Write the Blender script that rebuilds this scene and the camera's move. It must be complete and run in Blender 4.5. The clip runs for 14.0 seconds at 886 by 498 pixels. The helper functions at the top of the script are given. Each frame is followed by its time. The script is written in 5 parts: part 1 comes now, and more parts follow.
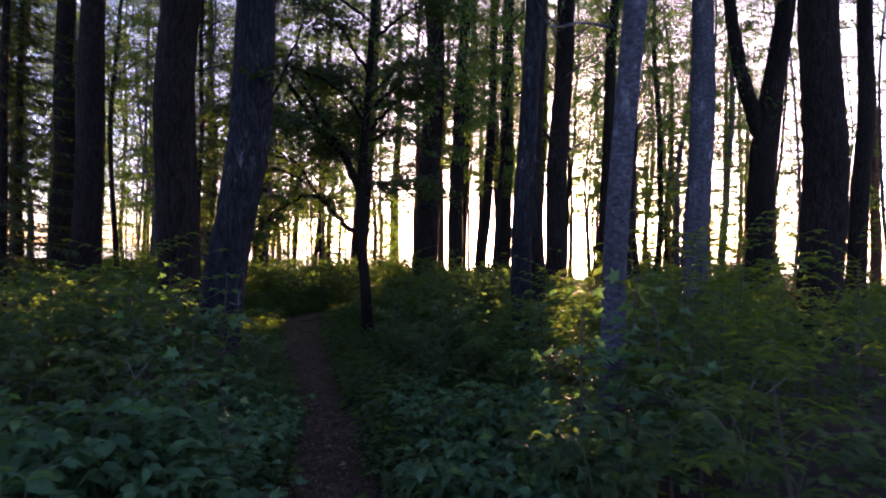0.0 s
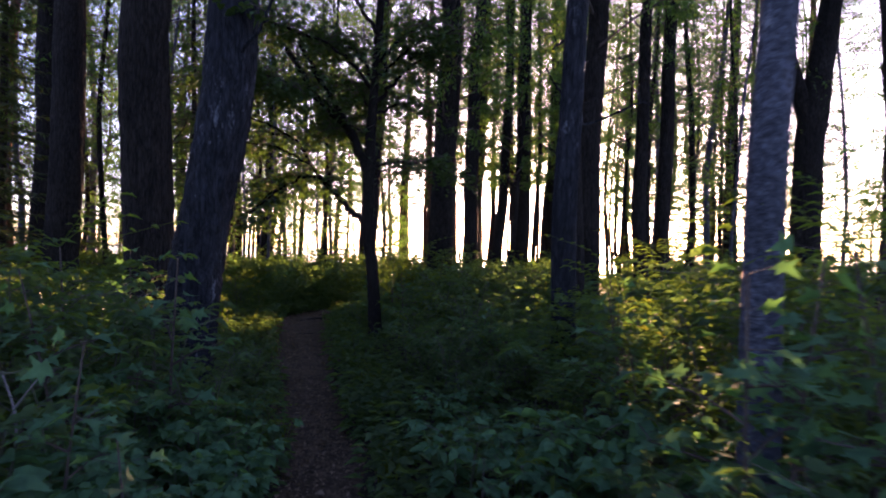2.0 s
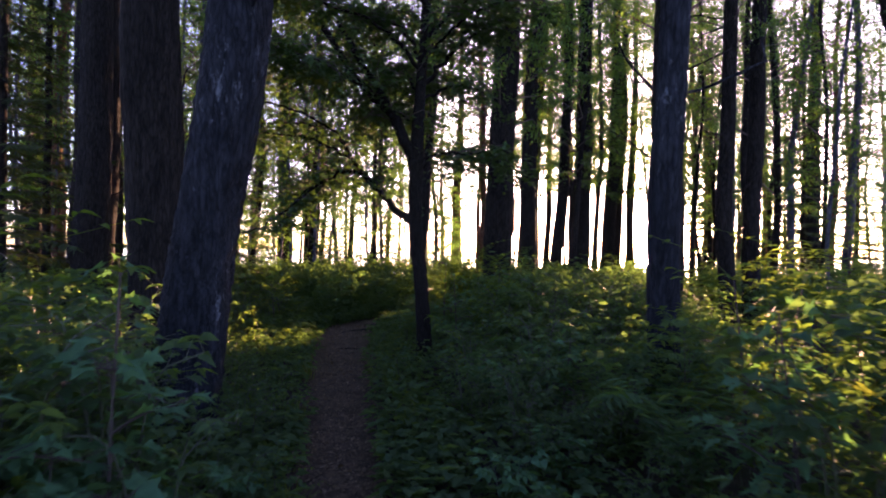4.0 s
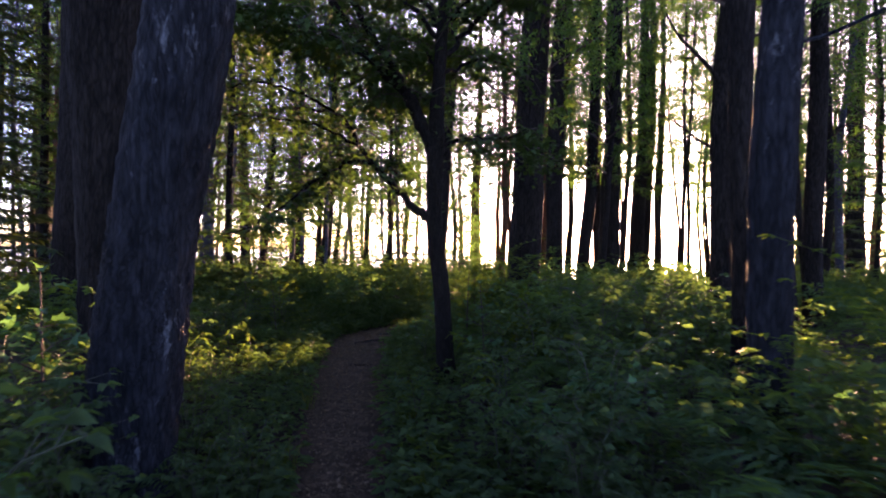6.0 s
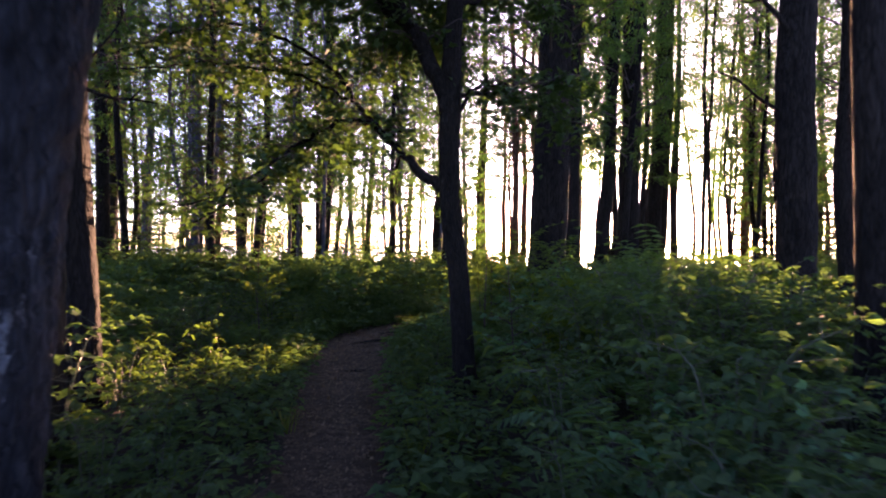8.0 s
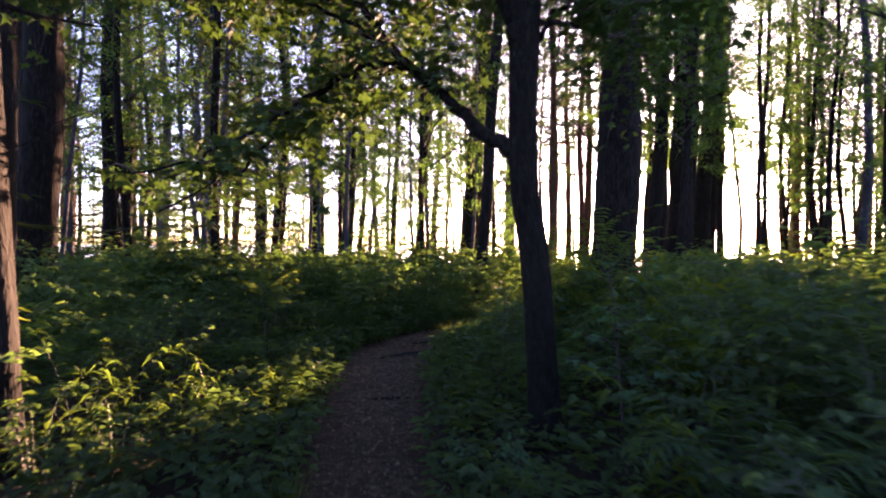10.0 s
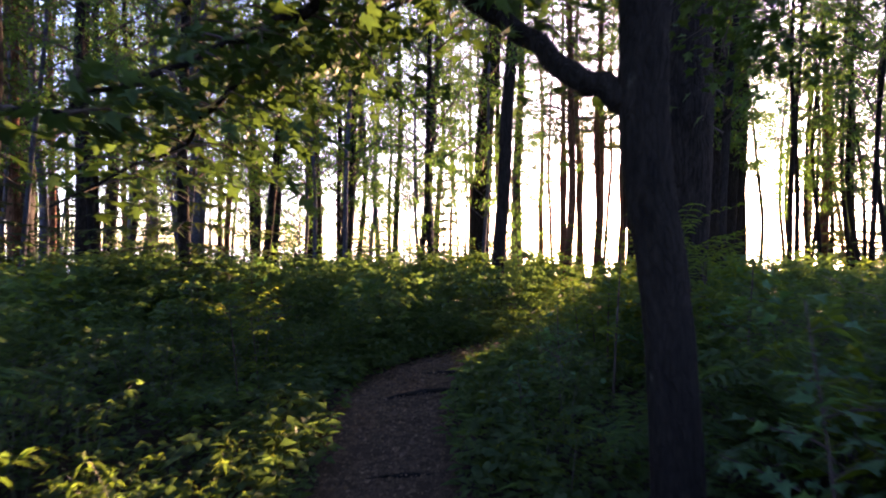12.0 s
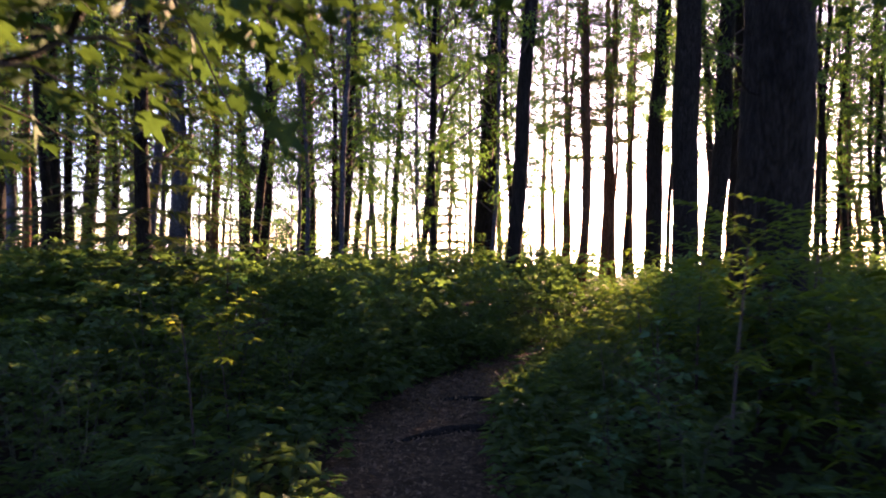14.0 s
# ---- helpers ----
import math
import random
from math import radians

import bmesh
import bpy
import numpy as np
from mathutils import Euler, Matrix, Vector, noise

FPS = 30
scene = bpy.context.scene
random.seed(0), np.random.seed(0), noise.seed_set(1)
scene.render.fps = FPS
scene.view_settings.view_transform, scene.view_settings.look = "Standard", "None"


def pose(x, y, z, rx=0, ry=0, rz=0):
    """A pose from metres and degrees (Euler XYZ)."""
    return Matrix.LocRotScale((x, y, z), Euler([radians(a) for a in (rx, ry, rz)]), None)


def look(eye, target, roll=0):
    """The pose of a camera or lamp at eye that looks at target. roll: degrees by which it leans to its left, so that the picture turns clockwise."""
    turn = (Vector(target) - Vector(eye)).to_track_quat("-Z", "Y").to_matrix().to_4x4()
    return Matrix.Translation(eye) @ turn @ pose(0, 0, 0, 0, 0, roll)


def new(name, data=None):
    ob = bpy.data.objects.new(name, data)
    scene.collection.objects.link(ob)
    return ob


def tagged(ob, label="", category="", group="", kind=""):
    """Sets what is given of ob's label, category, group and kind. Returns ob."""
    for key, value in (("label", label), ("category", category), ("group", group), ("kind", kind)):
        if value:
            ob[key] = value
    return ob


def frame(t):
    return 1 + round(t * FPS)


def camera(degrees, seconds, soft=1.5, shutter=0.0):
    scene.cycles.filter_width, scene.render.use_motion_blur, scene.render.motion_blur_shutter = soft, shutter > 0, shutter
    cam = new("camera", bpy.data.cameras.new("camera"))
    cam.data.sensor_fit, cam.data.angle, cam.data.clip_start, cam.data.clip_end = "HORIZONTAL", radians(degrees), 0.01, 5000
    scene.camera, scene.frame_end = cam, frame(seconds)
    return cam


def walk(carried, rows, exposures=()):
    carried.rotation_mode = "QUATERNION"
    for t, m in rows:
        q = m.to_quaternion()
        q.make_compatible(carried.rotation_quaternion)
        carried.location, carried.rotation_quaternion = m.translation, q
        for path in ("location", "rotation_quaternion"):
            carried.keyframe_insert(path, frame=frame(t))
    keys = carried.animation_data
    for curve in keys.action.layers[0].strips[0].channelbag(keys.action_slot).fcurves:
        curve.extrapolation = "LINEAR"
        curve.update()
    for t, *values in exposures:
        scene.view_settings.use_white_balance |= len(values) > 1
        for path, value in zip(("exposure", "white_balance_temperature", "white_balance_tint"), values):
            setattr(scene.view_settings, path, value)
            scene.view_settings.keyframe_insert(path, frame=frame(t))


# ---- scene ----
cam = camera(70.0, 14.0, soft=1.95, shutter=0.9)
ROWS = [
    (0.0, -0.064, 0.037, 1.498, 0.21, -0.01, -0.91),
    (0.5, -0.095, 0.346, 1.454, -0.01, -0.03, -0.98),
    (1.0, -0.131, 0.695, 1.413, -0.07, -0.02, -1.11),
    (1.5, -0.154, 1.040, 1.390, 0.22, -0.07, -1.05),
    (2.0, -0.212, 1.346, 1.338, 1.00, 0.01, -1.08),
    (2.5, -0.253, 1.683, 1.312, 1.56, 0.06, -0.96),
    (3.0, -0.287, 1.973, 1.323, 3.34, 0.17, -0.95),
    (5.5, -0.398, 3.350, 1.390, 6.95, 0.11, -0.58),
    (6.0, -0.489, 3.626, 1.393, 7.35, 0.06, -0.58),
    (6.5, -0.556, 3.943, 1.376, 7.35, 0.07, -0.46),
    (7.0, -0.618, 4.273, 1.346, 7.35, -0.04, -0.40),
    (7.5, -0.698, 4.565, 1.305, 7.55, -0.12, -0.38),
    (8.0, -0.769, 4.884, 1.234, 7.56, -0.13, -0.35),
    (10.5, -1.344, 6.638, 1.185, 9.83, -0.38, -0.23),
    (11.0, -1.463, 6.991, 1.203, 9.82, -0.31, -0.23),
    (11.5, -1.588, 7.341, 1.229, 9.70, -0.26, -0.25),
    (12.0, -1.661, 7.682, 1.236, 9.61, -0.22, -0.17),
    (12.5, -1.757, 7.989, 1.241, 9.55, -0.13, -0.18),
    (13.0, -1.861, 8.269, 1.244, 9.37, -0.12, -0.26),
    (13.5, -1.981, 8.590, 1.240, 9.23, -0.18, -0.30),
    (14.0, -2.110, 8.895, 1.191, 9.06, -0.33, -0.37),
]
EXPOSURES = [(0.0, 3.0, 6150, 57), (0.6, 2.55, 6050, 57), (1.2, 2.85, 6000, 56), (2.2, 3.2, 5950, 55), (3.0, 3.35, 5950, 55), (6.0, 3.5, 5950, 56), (8.0, 3.6, 5950, 56), (10.4, 3.75, 5900, 55), (12.2, 3.7, 5850, 53), (13.0, 3.55, 5850, 53), (14.0, 3.5, 5850, 53)]
walk(cam, [(t, pose(x, y, z, 90 + pitch, roll, yaw)) for t, x, y, z, yaw, pitch, roll in ROWS], EXPOSURES)

# ---- light: low evening sun over the water, clear sky ----
SUN_AZ, SUN_EL = radians(11.9), radians(2.75)
SUN_DIR = Vector((math.sin(SUN_AZ) * math.cos(SUN_EL), math.cos(SUN_AZ) * math.cos(SUN_EL), math.sin(SUN_EL)))
world = bpy.data.worlds.new("evening_sky")
scene.world = world
world.use_nodes = True
wt = world.node_tree
sky = wt.nodes.new("ShaderNodeTexSky")
sky.sky_type = 'NISHITA'
sky.sun_disc = False
sky.sun_elevation = SUN_EL
sky.sun_rotation = SUN_AZ
sky.air_density, sky.dust_density, sky.ozone_density = 0.55, 1.0, 1.1
way = wt.nodes.new("ShaderNodeTexCoord")
toward = wt.nodes.new("ShaderNodeVectorMath")
toward.operation = "DOT_PRODUCT"
toward.inputs[1].default_value = SUN_DIR
wt.links.new(way.outputs["Generated"], toward.inputs[0])
disc = wt.nodes.new("ShaderNodeMapRange")
disc.inputs["From Min"].default_value, disc.inputs["From Max"].default_value = math.cos(radians(.36)), math.cos(radians(.28))
disc.inputs["To Min"].default_value, disc.inputs["To Max"].default_value = 0.0, 1.0
wt.links.new(toward.outputs["Value"], disc.inputs["Value"])
sunny = wt.nodes.new("ShaderNodeMix")
sunny.data_type = "RGBA"
sunny.inputs[7].default_value = (240, 175, 85, 1)
wt.links.new(disc.outputs["Result"], sunny.inputs[0])
wt.links.new(sky.outputs["Color"], sunny.inputs[6])
wt.links.new(sunny.outputs[2], wt.nodes["Background"].inputs["Color"])
wt.nodes["Background"].inputs["Strength"].default_value = 0.15
sun = new("sun", bpy.data.lights.new("sun", 'SUN'))
sun.data.energy, sun.data.angle, sun.data.color = 5.0, radians(0.5), (1.0, 0.63, 0.26)
sun.matrix_world = look((30, 120, 40), Vector((30, 120, 40)) - SUN_DIR)


# ---- materials ----
def shader(name):
    m = bpy.data.materials.new(name)
    m.use_nodes = True
    t = m.node_tree
    return m, t, t.nodes["Principled BSDF"], t.nodes["Material Output"]


def node(t, kind, **inputs):
    n = t.nodes.new(kind)
    for k, v in inputs.items():
        n.inputs[k.replace("_", " ")].default_value = v
    return n


def ramp(t, fac, *stops):
    r = t.nodes.new("ShaderNodeValToRGB")
    while len(r.color_ramp.elements) < len(stops):
        r.color_ramp.elements.new(0.5)
    for e, (p, c) in zip(r.color_ramp.elements, stops):
        e.position, e.color = p, (*c, 1)
    t.links.new(fac, r.inputs["Fac"])
    return r.outputs["Color"]


def mapped(t, sx, sy, sz):
    c = t.nodes.new("ShaderNodeTexCoord")
    mp = t.nodes.new("ShaderNodeMapping")
    mp.inputs["Scale"].default_value = (sx, sy, sz)
    t.links.new(c.outputs["Object"], mp.inputs["Vector"])
    return mp.outputs["Vector"]


def noise_tex(t, vec, scale, detail=5.0, rough=0.6):
    n = node(t, "ShaderNodeTexNoise", Scale=scale, Detail=detail, Roughness=rough)
    t.links.new(vec, n.inputs["Vector"])
    return n.outputs["Fac"]


def blend(t, fac, a, b, mode="MIX"):
    x = t.nodes.new("ShaderNodeMix")
    x.data_type, x.blend_type = "RGBA", mode
    if isinstance(fac, float):
        x.inputs[0].default_value = fac
    else:
        t.links.new(fac, x.inputs[0])
    t.links.new(a, x.inputs[6])
    t.links.new(b, x.inputs[7])
    return x.outputs[2]


def bark_material(name, dark, mid, light, patch, patch_from, furrow=1.0, fine=1.0, stretch=0.16, cracks=0.75):
    """Furrowed bark: long upright ridges broken by cracks, with scattered lichen patches."""
    m, t, b, out = shader(name)
    warp = node(t, "ShaderNodeTexNoise", Scale=5.0, Detail=4.0)
    v = mapped(t, 1, 1, stretch)
    t.links.new(v, warp.inputs["Vector"])
    add = t.nodes.new("ShaderNodeMixRGB")
    add.blend_type, add.inputs[0].default_value = "LINEAR_LIGHT", 0.05
    t.links.new(v, add.inputs[1])
    t.links.new(warp.outputs["Color"], add.inputs[2])
    ridge = noise_tex(t, add.outputs[0], 34 * fine, 4, 0.62)
    vor = t.nodes.new("ShaderNodeTexVoronoi")
    vor.feature = "DISTANCE_TO_EDGE"
    vor.inputs["Scale"].default_value = 44.0 * fine
    t.links.new(add.outputs[0], vor.inputs["Vector"])
    plates = ramp(t, vor.outputs["Distance"], (0.0, (0.25, 0.25, 0.25)), (0.22, (1, 1, 1)))
    grain = noise_tex(t, mapped(t, 1, 1, 0.35), 120, 5, 0.7)
    large = noise_tex(t, mapped(t, 1, 1, 0.4), 2.6, 4, 0.6)
    col = ramp(t, ridge, (0.34, dark), (0.5, mid), (0.68, light))
    col = blend(t, cracks, col, plates, "MULTIPLY")
    tone = ramp(t, large, (0.3, (0.6, 0.6, 0.6)), (0.7, (1.25, 1.25, 1.25)))
    col = blend(t, 1.0, col, tone, "MULTIPLY")
    pt = node(t, "ShaderNodeRGB")
    pt.outputs[0].default_value = (*patch, 1)
    spots = noise_tex(t, mapped(t, 1, 1, 0.45), 17, 6, 0.72)
    both = t.nodes.new("ShaderNodeMath")
    both.operation = "MULTIPLY"
    t.links.new(spots, both.inputs[0])
    t.links.new(large, both.inputs[1])
    mask = ramp(t, both.outputs[0], (patch_from, (0, 0, 0)), (patch_from + 0.10, (0.85, 0.85, 0.85)))
    col = blend(t, mask, col, pt.outputs[0])
    t.links.new(col, b.inputs["Base Color"])
    b.inputs["Roughness"].default_value = 0.95
    b.inputs["Specular IOR Level"].default_value = 0.15
    h = blend(t, 0.5, blend(t, 0.25, ridge, grain), plates)
    bump = node(t, "ShaderNodeBump", Strength=0.85 * furrow, Distance=0.018)
    t.links.new(h, bump.inputs["Height"])
    t.links.new(bump.outputs["Normal"], b.inputs["Normal"])
    return m


def leaf_material(name, dark, light, glow, through_amount=0.55, rough=0.74):
    """Thin leaves: waxy face, light passing through the blade."""
    m, t, b, out = shader(name)
    geo = t.nodes.new("ShaderNodeNewGeometry")
    info = t.nodes.new("ShaderNodeObjectInfo")
    mixr = t.nodes.new("ShaderNodeMath")
    mixr.operation = "MULTIPLY_ADD"
    mixr.inputs[1].default_value = 0.7
    t.links.new(geo.outputs["Random Per Island"], mixr.inputs[0])
    scl = t.nodes.new("ShaderNodeMath")
    scl.operation = "MULTIPLY"
    scl.inputs[1].default_value = 0.3
    t.links.new(info.outputs["Random"], scl.inputs[0])
    t.links.new(scl.outputs[0], mixr.inputs[2])
    col = ramp(t, mixr.outputs[0], (0.0, dark), (0.85, light), (1.0, glow))
    mott = noise_tex(t, mapped(t, 1, 1, 1), 30, 3, 0.6)
    shade = ramp(t, mott, (0.3, (0.75, 0.75, 0.75)), (0.7, (1.15, 1.15, 1.15)))
    col = blend(t, 1.0, col, shade, "MULTIPLY")
    t.links.new(col, b.inputs["Base Color"])
    b.inputs["Roughness"].default_value = rough
    b.inputs["Specular IOR Level"].default_value = 0.13
    tr = t.nodes.new("ShaderNodeBsdfTranslucent")
    warm = node(t, "ShaderNodeRGB")
    warm.outputs[0].default_value = (1.85, 1.75, 0.5, 1)
    t.links.new(blend(t, 1.0, col, warm.outputs[0], "MULTIPLY"), tr.inputs["Color"])
    mx = t.nodes.new("ShaderNodeMixShader")
    mx.inputs[0].default_value = through_amount
    t.links.new(b.outputs[0], mx.inputs[1])
    t.links.new(tr.outputs[0], mx.inputs[2])
    t.links.new(mx.outputs[0], out.inputs["Surface"])
    return m


def soil_material(name, a, b_, c, litter, scale=1.0, bump_d=0.02):
    """Crumbly soil: fine grain, hand-sized clods and broad damp patches."""
    m, t, b, out = shader(name)
    v = mapped(t, 1, 1, 1)
    fine = noise_tex(t, v, 70 * scale, 6, 0.7)
    clods = noise_tex(t, v, 13 * scale, 6, 0.75)
    wide = noise_tex(t, v, 2.3 * scale, 5, 0.6)
    col = ramp(t, fine, (0.3, a), (0.52, b_), (0.75, c))
    tone = ramp(t, clods, (0.36, (0.42, 0.42, 0.42)), (0.5, (0.95, 0.95, 0.95)), (0.66, (1.7, 1.66, 1.6)))
    col = blend(t, 1.0, col, tone, "MULTIPLY")
    lt = node(t, "ShaderNodeRGB")
    lt.outputs[0].default_value = (*litter, 1)
    col = blend(t, ramp(t, wide, (0.48, (0, 0, 0)), (0.62, (0.7, 0.7, 0.7))), col, lt.outputs[0])
    t.links.new(col, b.inputs["Base Color"])
    b.inputs["Roughness"].default_value = 0.95
    b.inputs["Specular IOR Level"].default_value = 0.2
    bump = node(t, "ShaderNodeBump", Strength=0.9, Distance=bump_d)
    t.links.new(blend(t, 0.5, fine, clods), bump.inputs["Height"])
    t.links.new(bump.outputs["Normal"], b.inputs["Normal"])
    return m


def plain(name, colour, rough=0.8):
    m, t, b, out = shader(name)
    n = noise_tex(t, mapped(t, 1, 1, 1), 18, 5, 0.65)
    col = ramp(t, n, (0.25, [c * 0.6 for c in colour]), (0.75, [min(1, c * 1.35) for c in colour]))
    t.links.new(col, b.inputs["Base Color"])
    b.inputs["Roughness"].default_value = rough
    return m


# the near-black pine, grey and maple barks carry the trunks' backlit shade in colour
SHADED_PINE_BARK = bark_material("shaded_pine_bark", (0.010, 0.0088, 0.0078), (0.021, 0.0182, 0.016), (0.037, 0.0315, 0.0275), (0.065, 0.068, 0.062), 0.36)
RED_BARK = bark_material("red_pine_bark", (0.05, 0.026, 0.015), (0.14, 0.07, 0.04), (0.24, 0.13, 0.075), (0.15, 0.14, 0.12), 0.42)
SHADED_GREY_BARK = bark_material("shaded_grey_bark", (0.008, 0.0092, 0.0115), (0.018, 0.0205, 0.025), (0.034, 0.038, 0.046), (0.16, 0.18, 0.20), 0.325, 0.8, 0.85, 0.20, 0.6)
GREY_BARK = bark_material("grey_bark", (0.034, 0.039, 0.05), (0.066, 0.074, 0.094), (0.11, 0.123, 0.152), (0.26, 0.28, 0.31), 0.31, 0.6, 0.8, 1.6, 0.4)
SHADED_MAPLE_BARK = bark_material("shaded_maple_bark", (0.007, 0.006, 0.005), (0.0125, 0.011, 0.009), (0.021, 0.018, 0.0145), (0.07, 0.078, 0.06), 0.34, 0.9, 1.3, 0.25, 0.5)
TWIG_BARK = plain("twig_bark", (0.055, 0.042, 0.033), 0.9)
DEAD_WOOD = plain("dead_wood", (0.20, 0.18, 0.16), 0.85)
STEM_GREEN = plain("green_stem", (0.045, 0.062, 0.026), 0.6)
LEAF_SHRUB = leaf_material("shrub_leaf", (0.039, 0.080, 0.040), (0.070, 0.132, 0.055), (0.11, 0.165, 0.055))
LEAF_FERN = leaf_material("fern_leaf", (0.040, 0.09, 0.045), (0.064, 0.135, 0.06), (0.095, 0.16, 0.06))
LEAF_BROAD = leaf_material("broad_leaf", (0.042, 0.115, 0.062), (0.078, 0.19, 0.092), (0.12, 0.22, 0.08), 0.46)
LEAF_HERB = leaf_material("herb_leaf", (0.044, 0.09, 0.022), (0.088, 0.145, 0.026), (0.15, 0.175, 0.028), 0.6)
LEAF_TREE = leaf_material("tree_leaf", (0.035, 0.085, 0.036), (0.068, 0.14, 0.048), (0.12, 0.16, 0.045), 0.58)
LEAF_MAPLE = leaf_material("maple_leaf", (0.027, 0.06, 0.026), (0.046, 0.09, 0.03), (0.07, 0.11, 0.03), 0.32)
NEEDLE = leaf_material("pine_needle", (0.025, 0.045, 0.02), (0.05, 0.075, 0.03), (0.08, 0.09, 0.035), 0.3)
GRASS = leaf_material("grass_blade", (0.045, 0.08, 0.02), (0.09, 0.14, 0.035), (0.16, 0.17, 0.06))
DRY_LEAF = leaf_material("dry_leaf", (0.05, 0.034, 0.023), (0.20, 0.145, 0.10), (0.50, 0.41, 0.33), 0.15, 0.6)
FOREST_SOIL = soil_material("forest_soil", (0.012, 0.010, 0.006), (0.028, 0.023, 0.014), (0.06, 0.048, 0.03), (0.020, 0.026, 0.010))
PATH_SOIL = soil_material("trodden_soil", (0.024, 0.016, 0.010), (0.070, 0.048, 0.029), (0.18, 0.128, 0.08), (0.044, 0.030, 0.018), 1.0, 0.06)
WATER, _t, _b, _o = shader("lake_water")
_b.inputs["Base Color"].default_value = (0.02, 0.035, 0.045, 1)
_b.inputs["Roughness"].default_value = 0.12
_bm = node(_t, "ShaderNodeBump", Strength=0.25, Distance=0.3)
_t.links.new(noise_tex(_t, mapped(_t, 1, 1, 1), 0.6, 4, 0.6), _bm.inputs["Height"])
_t.links.new(_bm.outputs["Normal"], _b.inputs["Normal"])


# ---- geometry helpers ----
rng = np.random.default_rng(11)


class Geo:
    """Collects vertices and faces (triangles or quads) of one mesh."""

    def __init__(self):
        self.v, self.f3, self.f4, self.n = [], [], [], 0

    def add(self, v, f):
        v, f = np.asarray(v, float).reshape(-1, 3), np.asarray(f, int)
        (self.f3 if f.shape[1] == 3 else self.f4).append(f + self.n)
        self.v.append(v)
        self.n += len(v)
        return self

    def arrays(self):
        v = np.concatenate(self.v) if self.v else np.zeros((0, 3))
        f3 = np.concatenate(self.f3) if self.f3 else np.zeros((0, 3), int)
        f4 = np.concatenate(self.f4) if self.f4 else np.zeros((0, 4), int)
        return v, f3, f4


def mesh_of(name, geo, material, smooth=True):
    v, f3, f4 = geo.arrays()
    me = bpy.data.meshes.new(name)
    me.vertices.add(len(v))
    me.vertices.foreach_set("co", v.ravel())
    me.loops.add(f3.size + f4.size)
    me.loops.foreach_set("vertex_index", np.concatenate([f3.ravel(), f4.ravel()]).astype(np.int32))
    me.polygons.add(len(f3) + len(f4))
    start = np.concatenate([np.arange(len(f3)) * 3, f3.size + np.arange(len(f4)) * 4]).astype(np.int32)
    me.polygons.foreach_set("loop_start", start)
    me.polygons.foreach_set("use_smooth", np.full(len(f3) + len(f4), smooth))
    me.materials.append(material)
    me.update(calc_edges=True)
    return me


def part(name, data, parent, label="", m=None):
    ob = new(name, data)
    ob.parent = parent
    if m is not None:
        ob.matrix_basis = m
    return tagged(ob, label) if label else ob


def smoothstep(a, b, x):
    k = np.clip((x - a) / (b - a), 0, 1)
    return k * k * (3 - 2 * k)


def unit(a):
    return a / np.maximum(np.linalg.norm(a, axis=-1, keepdims=True), 1e-9)


def curve_points(pts, n):
    """n points along a smooth line through pts (Catmull-Rom)."""
    p = np.asarray(pts, float)
    p = np.vstack([2 * p[0] - p[1], p, 2 * p[-1] - p[-2]])
    u = np.linspace(0, len(p) - 3 - 1e-6, n)
    i = u.astype(int)
    t = (u - i)[:, None]
    a, b, c, d = p[i], p[i + 1], p[i + 2], p[i + 3]
    return 0.5 * (2 * b + (c - a) * t + (2 * a - 5 * b + 4 * c - d) * t ** 2 + (3 * b - a - 3 * c + d) * t ** 3)


def tube(geo, pts, radii, seg=8, rough=0.0, seed=0, flare=0.0, close=True):
    """A tapering limb along pts; rough: uneven surface, flare: root swelling over the first half metre."""
    pts, radii = np.asarray(pts, float), np.asarray(radii, float)
    n = len(pts)
    tan = unit(np.gradient(pts, axis=0))
    ref = np.array([1.0, 0, 0]) if abs(tan[0, 2]) > 0.5 else np.array([0, 0, 1.0])
    a = unit(np.cross(tan, ref))
    b = np.cross(tan, a)
    th = np.linspace(0, 2 * np.pi, seg, endpoint=False)
    r = np.repeat(radii[:, None], seg, 1)
    if rough or flare:
        g = np.random.default_rng(seed)
        along = np.concatenate([[0], np.cumsum(np.linalg.norm(np.diff(pts, axis=0), axis=1))])[:, None]
        wob = np.zeros((n, seg))
        for k in (2, 3, 5, 8, 13):
            for _ in range(2):
                wob += np.sin(k * th[None] + g.uniform(0.3, 2.2) * along * (1 + k * 0.25) + g.uniform(0, 6.3)) / (1 + 0.45 * k)
        r *= 1 + rough * wob * 0.35
        if rough:
            r *= 1 + rough * 0.22 * g.standard_normal((n, seg))
        if flare:
            lobes = 1 + 0.35 * np.sin(5 * th[None] + g.uniform(0, 6)) + 0.25 * np.sin(3 * th[None] + g.uniform(0, 6))
            r *= 1 + flare * np.exp(-along / 0.22) * lobes
    ring = pts[:, None] + r[..., None] * (np.cos(th)[None, :, None] * a[:, None] + np.sin(th)[None, :, None] * b[:, None])
    i, j = np.meshgrid(np.arange(n - 1), np.arange(seg), indexing="ij")
    k = (j + 1) % seg
    f = np.stack([i * seg + j, i * seg + k, (i + 1) * seg + k, (i + 1) * seg + j], -1).reshape(-1, 4)
    v = ring.reshape(-1, 3)
    geo.add(v, f)
    if close:
        tip = len(v) - seg
        geo.add(np.vstack([v[tip:], pts[-1:] + tan[-1:] * radii[-1]]), np.array([(q, (q + 1) % seg, seg) for q in range(seg)]))


